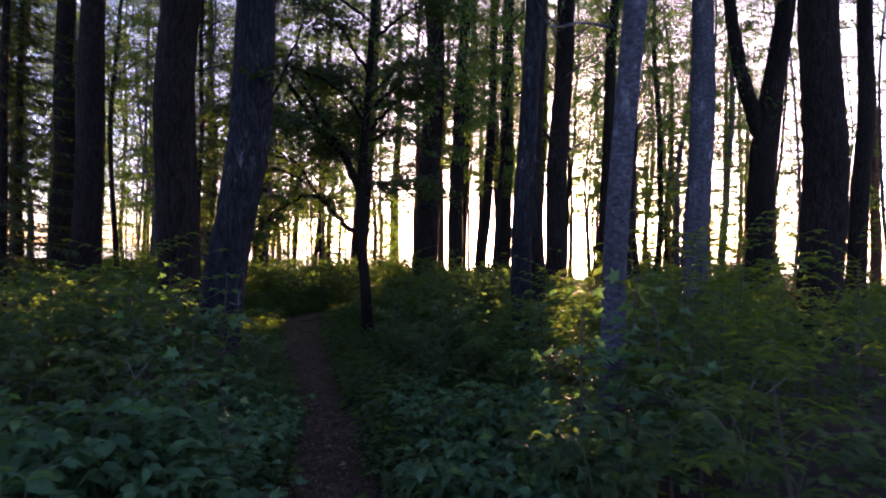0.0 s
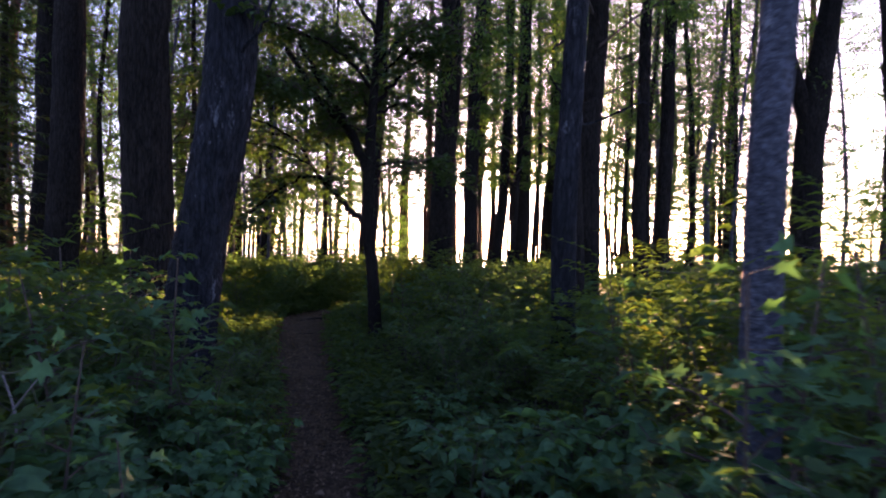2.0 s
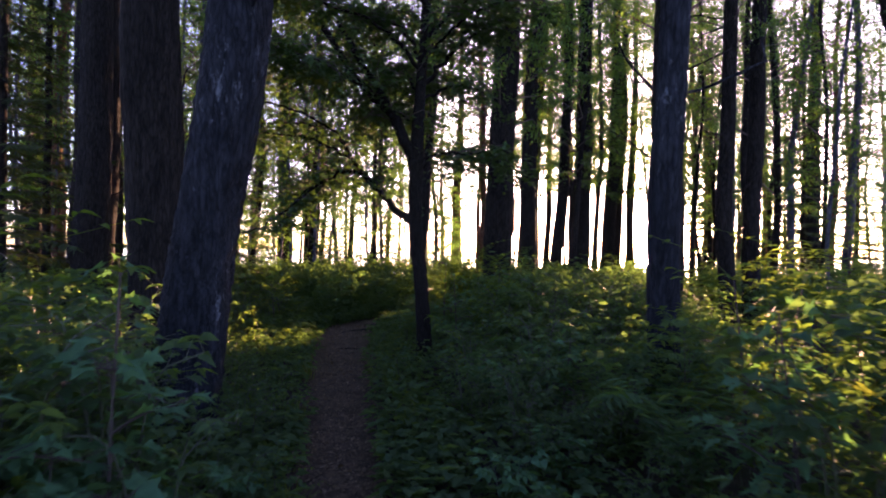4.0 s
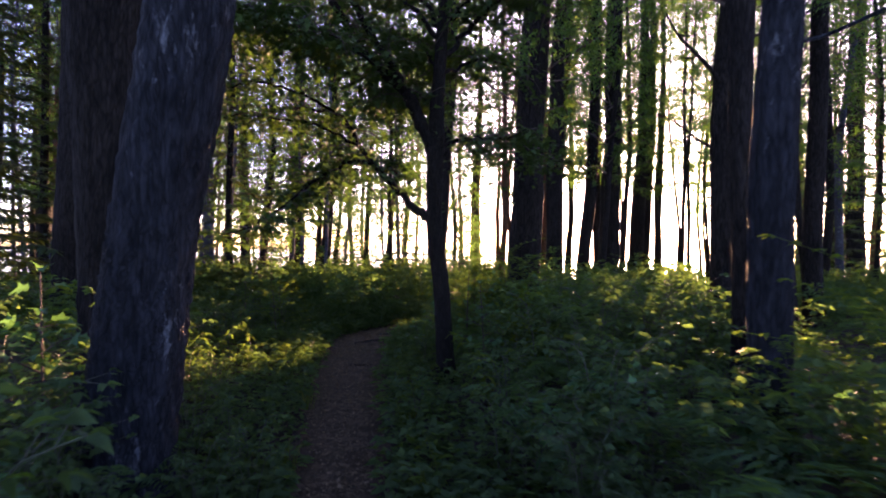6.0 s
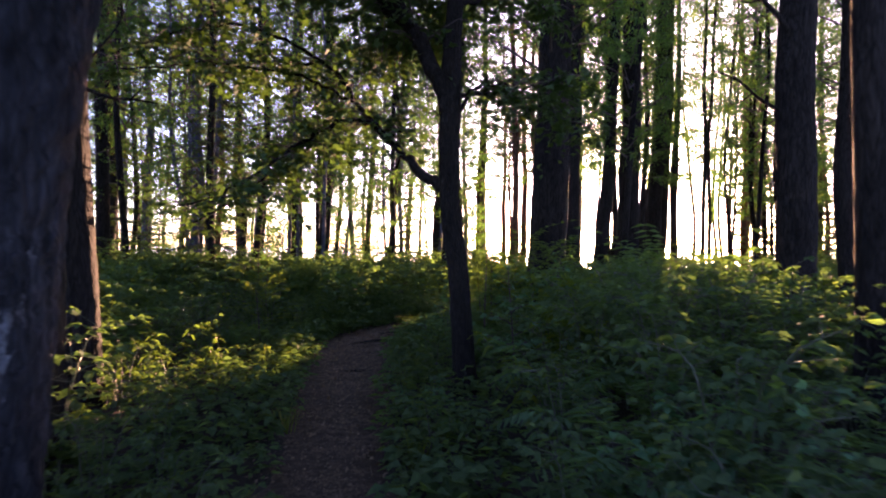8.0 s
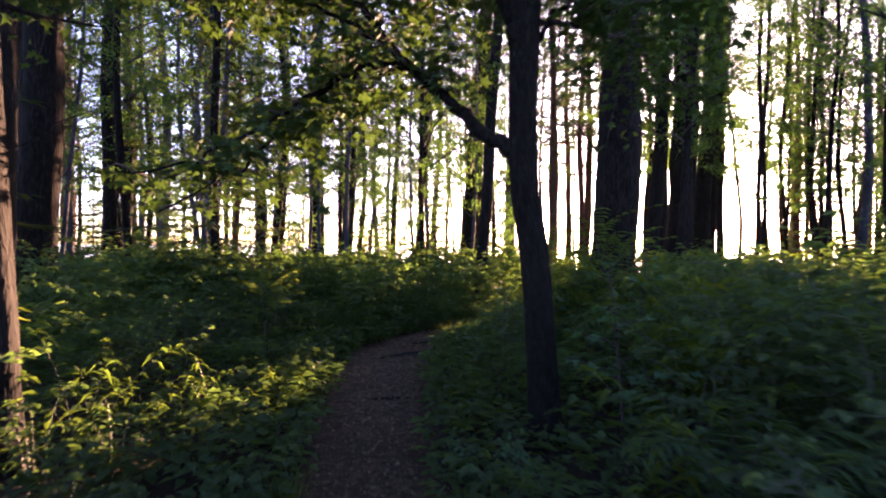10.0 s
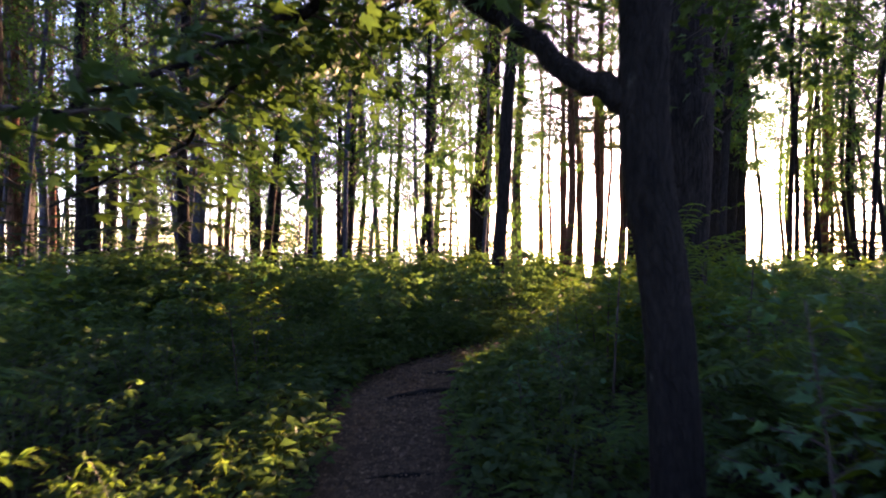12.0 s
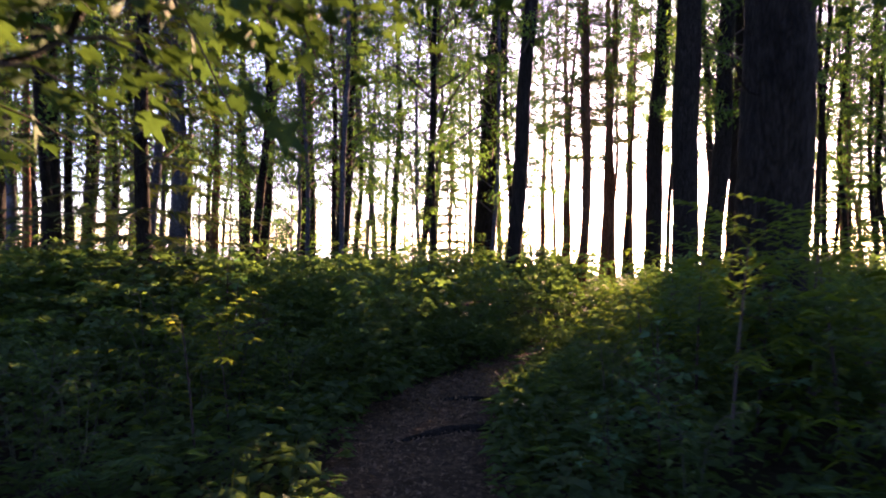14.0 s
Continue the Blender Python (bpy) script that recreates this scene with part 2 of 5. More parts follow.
def leaves(geo, pos, way, up, length, width, fold=0.3, fine=False, bend=0.25, small=False, lobed=False):
    """Leaf blades creased along the midrib: two triangles each, six with a rounded outline, ten with five lobes, or one where small."""
    pos, way, up = (np.asarray(q, float).reshape(-1, 3) for q in (pos, way, up))
    n = len(pos)
    way = unit(way)
    side = unit(np.cross(way, up))
    nor = np.cross(side, way)
    L, W = np.broadcast_to(length, n)[:, None], np.broadcast_to(width, n)[:, None]

    def at(u, s, h):
        return pos + way * L * u + side * W * s + nor * (W * h) - np.array([0, 0, 1.0]) * (L * bend * u * u)
    if lobed:
        rim = [(0, 0, 0), (.10, .36, .5), (.27, .21, .3), (.58, .56, 1), (.56, .19, .4), (1, 0, -.3), (.56, -.19, .4), (.58, -.56, 1), (.27, -.21, .3), (.10, -.36, .5)]
        v = np.stack([at(a, b, fold * c) for a, b, c in rim] + [at(.34, 0, 0)], 1)
        t = np.array([(q, (q + 1) % 10, 10) for q in range(10)])
    elif fine:
        v = np.stack([at(0, 0, 0), at(.25, .42, fold), at(.58, .40, fold), at(1, 0, -.1), at(.58, -.40, fold), at(.25, -.42, fold), at(.45, 0, 0)], 1)
        t = np.array([(0, 1, 6), (1, 2, 6), (2, 3, 6), (3, 4, 6), (4, 5, 6), (5, 0, 6)])
    elif small:
        v = np.stack([at(0, -.35, 0), at(.25, .6, fold), at(1, 0, 0)], 1)
        t = np.array([(0, 1, 2)])
    else:
        v = np.stack([at(0, 0, 0), at(.42, .5, fold), at(1, 0, 0), at(.42, -.5, fold)], 1)
        t = np.array([(0, 1, 2), (0, 2, 3)])
    k = v.shape[1]
    geo.add(v.reshape(-1, 3), (np.arange(n)[:, None, None] * k + t[None]).reshape(-1, 3))


def spread(g, n, flat=1.0):
    d = g.standard_normal((n, 3))
    d[:, 2] *= flat
    return unit(d)


# ---- plants ----
def raspberry(seed, height, fine=True, stems=4, leaf_size=(.06, .105), nodes=13, small=False):
    """Arching canes with leaves of three to five toothed leaflets."""
    g = np.random.default_rng(seed)
    wood, leaf = Geo(), Geo()
    for s in range(stems):
        az = 2 * np.pi * (s + g.uniform(-.3, .3)) / stems
        out = np.array([math.cos(az), math.sin(az), 0])
        h = height * g.uniform(.75, 1.1)
        line = curve_points([out * .03, out * .08 + [0, 0, h * .5], out * .2 * h + [0, 0, h * .85], out * .42 * h + [0, 0, h * g.uniform(.88, 1.0)]], 9)
        tube(wood, line, np.linspace(.006, .002, 9), 4)
        for q in np.linspace(.15, 1, nodes):
            p = line[int(q * 8)]
            a2 = g.uniform(0, 6.28)
            d = unit(np.array([math.cos(a2), math.sin(a2), g.uniform(.05, .5)]) + out * .4)
            pl = g.uniform(.06, .14)
            base = p + d * pl
            tube(wood, [p, base], [.0018, .001], 3, close=False)
            sd = unit(np.cross(d, [0, 0, 1.0]))
            size = g.uniform(*leaf_size) * (1.15 - .35 * q)
            ways = [d, unit(d * .25 + sd), unit(d * .25 - sd)] + ([unit(d * .9 + sd * .8), unit(d * .9 - sd * .8)] if g.uniform() < .5 else [])
            ways = np.array(ways) + g.normal(0, .12, (len(ways), 3))
            ups = np.array([0, 0, 1.0]) + g.normal(0, .4, (len(ways), 3))
            leaves(leaf, np.repeat(base[None], len(ways), 0), ways, ups, size * g.uniform(.8, 1.1, len(ways)), size * .66, .12, fine, .3, small)
    return wood, leaf


def rowan(seed, height, fine=True):
    """A sapling with feathered leaves of paired leaflets."""
    g = np.random.default_rng(seed)
    wood, leaf = Geo(), Geo()
    lean = g.normal(0, .08, 2)
    line = curve_points([(0, 0, 0), (lean[0] * height * .4, lean[1] * height * .4, height * .5), (lean[0] * height, lean[1] * height, height)], 10)
    tube(wood, line, np.linspace(.011, .003, 10), 5)
    n = int(10 + height * 9)
    for q in range(n):
        u = .25 + .75 * q / (n - 1)
        p = line[min(9, int(u * 9.99))]
        az = q * 2.4 + g.uniform(-.4, .4)
        d = np.array([math.cos(az), math.sin(az), .35 + .5 * u + g.uniform(-.2, .2)])
        arm = g.uniform(.22, .5) * (1.25 - u) + .1
        rach = curve_points([p, p + d * arm * .5, p + d * arm * [1, 1, .8], p + d * (arm + .22) * [1, 1, .55]], 8)
        tube(leaf, rach[[0, 3, 7]], [.003, .002, .0012], 3, close=False)
        for k in range(2, 8):
            w = unit(rach[min(k + 1, 7)] - rach[k - 1])
            sd = unit(np.cross(w, [0, 0, 1.0]))
            sz = g.uniform(.055, .085)
            ww = np.array([unit(w * .55 + sd), unit(w * .55 - sd)])
            leaves(leaf, np.repeat(rach[k][None], 2, 0), ww, np.array([0, 0, 1.0]) + g.normal(0, .3, (2, 3)), sz, sz * .4, .15, fine, .3)
        leaves(leaf, rach[-1:], unit(rach[-1] - rach[-2])[None], [[0, 0, 1.0]], .075, .03, .15, fine)
    return wood, leaf


def fern(seed, size, fine=True):
    """A shuttlecock of arching fronds with paired pinnae."""
    g = np.random.default_rng(seed)
    wood, leaf = Geo(), Geo()
    for q in range(8):
        az = q * 2.4 + g.uniform(-.25, .25)
        out = np.array([math.cos(az), math.sin(az), 0])
        s = size * g.uniform(.75, 1.1)
        line = curve_points([out * .02, out * .2 * s + [0, 0, .5 * s], out * .5 * s + [0, 0, .8 * s], out * .85 * s + [0, 0, .68 * s]], 21)
        tube(wood, line[::4], np.linspace(.004, .001, 6), 3, close=False)
        for k in range(3, 21):
            w = unit(line[min(k + 1, 20)] - line[k - 1])
            sd = unit(np.cross(w, [0, 0, 1.0]))
            ln = s * .22 * math.sin(math.pi * (.12 + .85 * (k - 2) / 19)) + .015
            ww = np.array([unit(w * .35 + sd), unit(w * .35 - sd)]) + g.normal(0, .06, (2, 3))
            leaves(leaf, np.repeat(line[k][None], 2, 0), ww, np.array([0, 0, 1.0]) + g.normal(0, .15, (2, 3)), ln, ln * .2, .1, False, .25)
    return wood, leaf


def nettle(seed, height, fine=True, stems=5):
    """A loose clump of leaning stems with long narrow leaves that arch and hang."""
    g = np.random.default_rng(seed)
    wood, leaf = Geo(), Geo()
    for s in range(stems):
        o = np.array([*g.normal(0, .09, 2), 0])
        h = height * g.uniform(.5, 1.1)
        tilt = np.array([*g.normal(0, .24, 2), 0])
        line = curve_points([o, o + tilt * h * .35 + [0, 0, h * .5], o + tilt * h + [0, 0, h * .9], o + tilt * h * 1.3 + [0, 0, h]], 9)
        tube(wood, line, np.linspace(.0026, .001, 9), 4)
        for q in range(11):
            u = .2 + .8 * q / 10
            p = line[min(8, int(u * 8.99))]
            az = q * 2.4 + s + g.uniform(-.5, .5)
            rise = g.uniform(.15, .9)
            sz = g.uniform(.10, .20) * (1.2 - .5 * u)
            leaves(leaf, p[None], [[math.cos(az), math.sin(az), rise]], np.array([[0, 0, 1.0]]) + g.normal(0, .3, (1, 3)), sz, sz * g.uniform(.2, .3), .18, fine, g.uniform(.4, .95))
        leaves(leaf, np.repeat(line[-1:], 5, 0), spread(g, 5) * .7 + [0, 0, .8], spread(g, 5), .07, .02, .15, fine, .3)
    return wood, leaf


def maple_seedling(seed, height, fine=True):
    """A thin branched stem with pairs of wide lobed leaves on long stalks."""
    g = np.random.default_rng(seed)
    wood, leaf = Geo(), Geo()
    lean = g.normal(0, .1, 2) * height
    main = curve_points([(0, 0, 0), (*(lean * .4), height * .5), (*lean, height)], 12)
    tube(wood, main, np.linspace(.009, .003, 12), 5)
    shoots = [(main, .25)]
    for q in range(7):
        u = .28 + .6 * q / 7
        p = main[int(u * 11)]
        az = q * 2.4 + g.uniform(-.5, .5)
        d = np.array([math.cos(az), math.sin(az), g.uniform(.25, .7)])
        ln = height * g.uniform(.2, .42) * (1.25 - u)
        line = curve_points([p, p + d * ln * .5, p + d * ln * [1, 1, .75]], 7)
        tube(wood, line, np.linspace(.005, .002, 7), 4)
        shoots.append((line, .3))
    for line, start in shoots:
        n = len(line)
        for q in range(int(n * start), n):
            az = q * 1.571 + g.uniform(-.4, .4)
            for sg in (0, math.pi):
                d = np.array([math.cos(az + sg), math.sin(az + sg), g.uniform(.1, .6)])
                base = line[q] + unit(d) * g.uniform(.03, .10)
                tube(wood, [line[q], base], [.0014, .001], 3, close=False)
                sz = g.uniform(.055, .10)
                leaves(leaf, base[None], d[None] * [1, 1, .3], np.array([[0, 0, 1.0]]) + g.normal(0, .35, (1, 3)), sz, sz * 1.05, .12, True, g.uniform(.1, .5), False, True)
    return wood, leaf


def grass(seed, height, blades=34):
    g = np.random.default_rng(seed)
    geo = Geo()
    for _ in range(blades):
        az, r = g.uniform(0, 6.28), g.uniform(0, .09)
        o = np.array([r * math.cos(az), r * math.sin(az), 0])
        az += g.normal(0, .5)
        out, h = np.array([math.cos(az), math.sin(az), 0]), height * g.uniform(.5, 1.1)
        c = curve_points([o, o + out * .12 * h + [0, 0, h * .55], o + out * .4 * h + [0, 0, h * .9], o + out * .75 * h + [0, 0, h * g.uniform(.6, .95)]], 5)
        sd = np.array([-out[1], out[0], 0]) * .0045
        w = np.array([1, .95, .8, .5, .05])[:, None]
        v = np.vstack([c + sd * w, c - sd * w])
        geo.add(v, np.array([(i, i + 1, i + 6, i + 5) for i in range(4)]))
    return geo


# ---- trees ----
def trunk_geo(dia, height, lean=(0, 0), seed=0, seg=16, rings=40, bow=0.0, flare=0.45, rough=0.12):
    g = np.random.default_rng(seed)
    z = height * np.linspace(0, 1, rings) ** 1.35
    ph = g.uniform(0, 6.28, 4)
    wx = bow * np.sin(z * .55 + ph[0]) * .12 + .02 * np.sin(z * 1.7 + ph[1])
    wy = bow * np.sin(z * .5 + ph[2]) * .12 + .02 * np.sin(z * 1.5 + ph[3])
    zm = 1.3
    pts = np.stack([lean[0] * (z - zm) + wx - np.interp(zm, z, wx), lean[1] * (z - zm) + wy - np.interp(zm, z, wy), z - .12], 1)
    rad = dia / 2 * (1.08 - .72 * (z / height) ** 1.1)
    geo = Geo()
    tube(geo, pts, rad, seg, rough, seed, flare)
    return geo, pts, rad


def pine_crown(seed, z0, z1, reach, count=26, tufts=8, size=.28):
    """Bare crooked boughs, nearly level, with flat tufts of needles towards their ends."""
    g = np.random.default_rng(seed)
    wood, leaf = Geo(), Geo()
    for q in range(count):
        k = (q + g.uniform(0, 1)) / count
        z = z0 + (z1 - z0) * k
        az = q * 2.4 + g.uniform(-.5, .5)
        ln = reach * g.uniform(.45, 1.1) * (.55 + 1.2 * k * (1.25 - k))
        out = np.array([math.cos(az), math.sin(az), 0])
        sd = np.array([-out[1], out[0], 0])
        line = curve_points([(0, 0, z), out * ln * .35 + [0, 0, z + ln * g.uniform(-.04, .12)], out * ln * .7 + g.normal(0, .1, 3) + [0, 0, z + ln * .06], out * ln + g.normal(0, .12, 3) + [0, 0, z + ln * g.uniform(-.1, .18)]], 9)
        tube(wood, line[::2], np.linspace(.028 * (1.2 - k), .006, 5), 3, close=False)
        for _ in range(tufts):
            u = g.uniform(.42, 1.03)
            p = line[min(8, int(u * 8))]
            arm = out * g.uniform(0, .25) + sd * g.normal(0, .55) * ln * .3 + [0, 0, g.normal(.05, .06)]
            if _ % 4 == 0:
                tube(wood, [p, p + arm], [.006, .003], 3, close=False)
            m = 13
            d = spread(g, m, .55) + [0, 0, .22] + unit(arm + out * .1) * .45
            leaves(leaf, p + arm * g.uniform(.5, 1.1, m)[:, None] + g.normal(0, .06, (m, 3)) * [1, 1, .5], d, spread(g, m), size * g.uniform(.6, 1.1, m), size * .12, .1, False, .05, True)
    return wood, leaf


def leafy_crown(seed, z0, z1, reach, boughs=26, per=90, size=.085, droop=.3, rise=.55):
    """Ascending boughs that split into twigs, bare near the trunk, with layered sprays of small leaves and gaps between."""
    g = np.random.default_rng(seed)
    wood, leaf = Geo(), Geo()
    for q in range(boughs):
        k = (q + g.uniform(0, 1)) / boughs
        z = z0 + (z1 - z0) * k
        az = q * 2.4 + g.uniform(-.6, .6)
        ln = reach * g.uniform(.5, 1.1) * (.55 + 1.1 * k * (1.35 - k))
        out = np.array([math.cos(az), math.sin(az), 0])
        sd = np.array([-out[1], out[0], 0])
        line = curve_points([(0, 0, z), out * ln * .4 + [0, 0, z + ln * rise * .5], out * ln * .75 + g.normal(0, .08, 3) + [0, 0, z + ln * rise * .8], out * ln + g.normal(0, .1, 3) + [0, 0, z + ln * (rise * .8 - droop * .5)]], 8)
        tube(wood, line[[0, 2, 5, 7]], np.linspace(.022 * (1.25 - k), .004, 4), 3, close=False)
        for tw in range(6):
            u = g.uniform(.38, 1)
            p = line[int(u * 7)]
            tl = ln * g.uniform(.22, .45)
            d = unit(out * .6 + sd * g.normal(0, .8) + [0, 0, g.normal(.0, .25)])
            tip = p + d * tl + [0, 0, -droop * tl]
            if tw % 2 == 0 and size < .12:
                tube(wood, [p, tip], [.006, .002], 3, close=False)
            m = per // 6
            a = g.uniform(.1, 1.1, m)[:, None]
            c = p + (tip - p) * a + g.normal(0, .15, (m, 3)) * max(.5, min(tl, 1.2)) * [1.3, 1.3, .55] - np.array([0, 0, .10]) * a * g.uniform(0, 1.6, (m, 1))
            w = spread(g, m) * .9 + [0, 0, -.4]
            leaves(leaf, c, w, spread(g, m) * .8 + [0, 0, .8], size * g.uniform(.6, 1.25, m), size * .5, .15, False, .15, True)
    return wood, leaf


def spruce_crown(seed, height, reach, whorls=16, low=.08, dense=26):
    """Whorls of drooping boughs set with short needles, narrowing to the tip."""
    g = np.random.default_rng(seed)
    wood, leaf = Geo(), Geo()
    for w in range(whorls):
        k = w / (whorls - 1)
        z = height * (low + (.96 - low) * k)
        for b in range(5):
            az = w * .8 + b * 1.257 + g.uniform(-.3, .3)
            ln = reach * (1.03 - k) * g.uniform(.7, 1.1) + .06
            out = np.array([math.cos(az), math.sin(az), 0])
            line = curve_points([(0, 0, z), out * ln * .5 + [0, 0, z - ln * .1], out * ln + [0, 0, z - ln * .12]], 6)
            tube(wood, line[::5], [.008, .002], 3, close=False)
            m = int(10 + dense * ln)
            u = g.uniform(.1, 1.05, m)[:, None]
            sd = np.array([-out[1], out[0], 0])
            sgn = g.choice([-1, 1], m)[:, None]
            c = np.array([0, 0, z]) + (line[-1] - [0, 0, z]) * u
            leaves(leaf, c, out * .6 + sd * sgn * g.uniform(.3, 1, m)[:, None] + g.normal(0, .15, (m, 3)) + [0, 0, -.15], [0, 0, 1.0] + g.normal(0, .3, (m, 3)), .2 * (1.15 - u[:, 0] * .5) * (.5 + ln * .6), .045, .1, False, .15, True)
    return wood, leaf


def herb_cover(g, n, xs, ys, zs, size):
    """Low seedlings and leaves close to the soil."""
    geo = Geo()
    for x, y, z, s in zip(xs, ys, zs, size):
        m = int(g.integers(5, 10))
        az = g.uniform(0, 6.28, m)
        h = g.uniform(.02, .16, m) * s / .06
        c = np.stack([x + np.cos(az) * .03, y + np.sin(az) * .03, z + h], 1)
        w = np.stack([np.cos(az), np.sin(az), g.uniform(-.1, .5, m)], 1)
        leaves(geo, c, w, np.array([0, 0, 1.0]) + g.normal(0, .3, (m, 3)), s * g.uniform(.7, 1.4, m), s * .6, .15, False, .3)
    return geo


# ---- ground, path, lake ----
PATH = curve_points([(0.35, -7), (-0.05, -2), (-0.25, 0), (-0.5, 2.4), (-0.98, 5.05), (-1.57, 7.25), (-2.42, 10.6), (-2.86, 12.75), (-2.78, 13.9), (-2.5, 15.1), (-2.02, 17.0), (-1.7, 18.4)], 180)
PATH_HALF = np.interp(PATH[:, 1], [-7, 5, 7.2, 10.6, 12.8, 13.8, 15.1, 17], [.28, .25, .28, .40, .50, .50, .30, .26])


def from_path(x, y):
    """Distance to the path's middle line, and the path's half width there."""
    x, y = np.atleast_1d(np.asarray(x, float)), np.atleast_1d(np.asarray(y, float))
    d = np.hypot(x[:, None] - PATH[None, :, 0], y[:, None] - PATH[None, :, 1])
    i = d.argmin(1)
    return d[np.arange(len(x)), i], PATH_HALF[i]


def rough_noise(x, y):
    return (np.sin(1.3 * x + .7 * y + 1) + np.sin(-.8 * x + 1.9 * y + 2) + .6 * np.sin(3.1 * x - 2.2 * y) + .5 * np.sin(2.7 * x + 4.3 * y + .5) + .3 * np.sin(7 * x + 5.1 * y) + .3 * np.sin(-6 * x + 8.3 * y)) / 3


def ground_z(x, y):
    x, y = np.atleast_1d(np.asarray(x, float)), np.atleast_1d(np.asarray(y, float))
    d, h = from_path(x, y)
    k = smoothstep(0.0, 0.9, d - h)
    near = smoothstep(60, 30, np.hypot(x, y - 12))
    z = k * (.12 + .07 * rough_noise(x, y) * near) + .008 * rough_noise(x * 5, y * 5) * near
    z = z - .014 * np.clip(y - 13, 0, 40) - 10.2 * smoothstep(40, 95, y + 0.1 * np.abs(x))
    return z


def axis(fine_lo, fine_hi, step, far, k):
    a = list(np.arange(fine_lo, fine_hi + 1e-6, step))
    s, v = step, fine_hi
    while v < far:
        s *= k
        v += s
        a.append(v)
    s, v, lo = step, fine_lo, []
    while v > -far:
        s *= k
        v -= s
        lo.append(v)
    return np.array(lo[::-1] + a)


def grid_mesh(xs, ys, zf):
    X, Y = np.meshgrid(xs, ys, indexing="ij")
    g = Geo()
    z = np.concatenate([zf(X[i], Y[i]) for i in range(len(xs))])
    i, j = np.meshgrid(np.arange(len(xs) - 1), np.arange(len(ys) - 1), indexing="ij")
    n = len(ys)
    g.add(np.stack([X.ravel(), Y.ravel(), z], 1), np.stack([i * n + j, (i + 1) * n + j, (i + 1) * n + j + 1, i * n + j + 1], -1).reshape(-1, 4))
    return g


ground = tagged(new("ground", mesh_of("ground", grid_mesh(axis(-8, 7, .2, 3000, 1.15), axis(-2, 20, .2, 3000, 1.15), ground_z), FOREST_SOIL)),
                "dark forest soil with moss, sloping down to a lake", "ground", kind="structure")

side = unit(np.stack([np.gradient(PATH[:, 1]), -np.gradient(PATH[:, 0]), np.zeros(180)], 1))
fine = curve_points(np.column_stack([PATH[:, :2], PATH_HALF]), 420)
fs = unit(np.stack([np.gradient(fine[:, 1]), -np.gradient(fine[:, 0])], 1))
strip = Geo()
cols = np.linspace(-1.0, 1.0, 15)
w = fine[:, 2:3] * (1.12 + .10 * np.sin(fine[:, 1:2] * 5) + .08 * np.sin(fine[:, 1:2] * 11.3 + 1))
px = fine[:, None, 0] + fs[:, None, 0] * cols[None] * w
py = fine[:, None, 1] + fs[:, None, 1] * cols[None] * w
pz = ground_z(px.ravel(), py.ravel()) + .008 + .006 * rough_noise(px.ravel() * 9, py.ravel() * 9) - .015 * (np.abs(np.tile(cols, 420)) > .95)
ii, jj = np.meshgrid(np.arange(419), np.arange(14), indexing="ij")
strip.add(np.stack([px.ravel(), py.ravel(), pz], 1), np.stack([ii * 15 + jj, ii * 15 + jj + 1, (ii + 1) * 15 + jj + 1, (ii + 1) * 15 + jj], -1).reshape(-1, 4))
tagged(new("path", mesh_of("path", strip, PATH_SOIL)), "narrow trodden earth footpath winding through undergrowth", "path", kind="structure")

lake_geo = Geo().add([(-4000, 62, -6), (4000, 62, -6), (4000, 4500, -6), (-4000, 4500, -6)], [(0, 1, 2, 3)])
tagged(new("water", mesh_of("water", lake_geo, WATER)), "calm lake water under the low sun", "water", kind="structure")

# ---- trees ----
PINE_LABEL = "tall straight pine with furrowed bark toned near-black for shade, rising from undergrowth"
FAR_PINE = "slender pine with reddish bark and tufted needles"
LEAFY_LABEL = "slender leafy birch tree with light green backlit leaves"
PINE_CROWNS = [tuple(mesh_of(n, q, m) for n, q, m in zip(("bough", "needles"), pine_crown(s, 7.5, 17, 3.4, 34, 12, .24), (TWIG_BARK, NEEDLE))) for s in (1, 2, 3)]
SMALL_PINE = [tuple(mesh_of(n, q, m) for n, q, m in zip(("bough", "needles"), pine_crown(s, 4.2, 14.5, 2.2, 40, 10, .22), (TWIG_BARK, NEEDLE))) for s in (4, 5, 6)]
LEAFY = [tuple(mesh_of(n, q, m) for n, q, m in zip(("bough", "foliage"), leafy_crown(s, 2.6, 14, 2.9, 44, 156, .096), (TWIG_BARK, LEAF_TREE))) for s in (7, 8, 9, 10)]
SAPLING = [tuple(mesh_of(n, q, m) for n, q, m in zip(("bough", "foliage"), leafy_crown(s, .6, 4.5, 1.1, 20, 96, .085, .2, .7), (TWIG_BARK, LEAF_TREE))) for s in (12, 13, 14)]
SPRUCE = [tuple(mesh_of(n, q, m) for n, q, m in zip(("bough", "needles"), spruce_crown(s, 3.2, .95), (TWIG_BARK, NEEDLE))) for s in (15, 16)]
TALL_SPRUCE = [tuple(mesh_of(n, q, m) for n, q, m in zip(("bough", "needles"), spruce_crown(s, 13, 2.1, 30, .1, 24), (TWIG_BARK, NEEDLE))) for s in (28, 29)]
FAR_LEAFY = [tuple(mesh_of(n, q, m) for n, q, m in zip(("bough", "foliage"), leafy_crown(s, 2.4, 14, 3.0, 36, 108, .125), (TWIG_BARK, LEAF_TREE))) for s in (17, 18, 19)]
tree_count = [0]


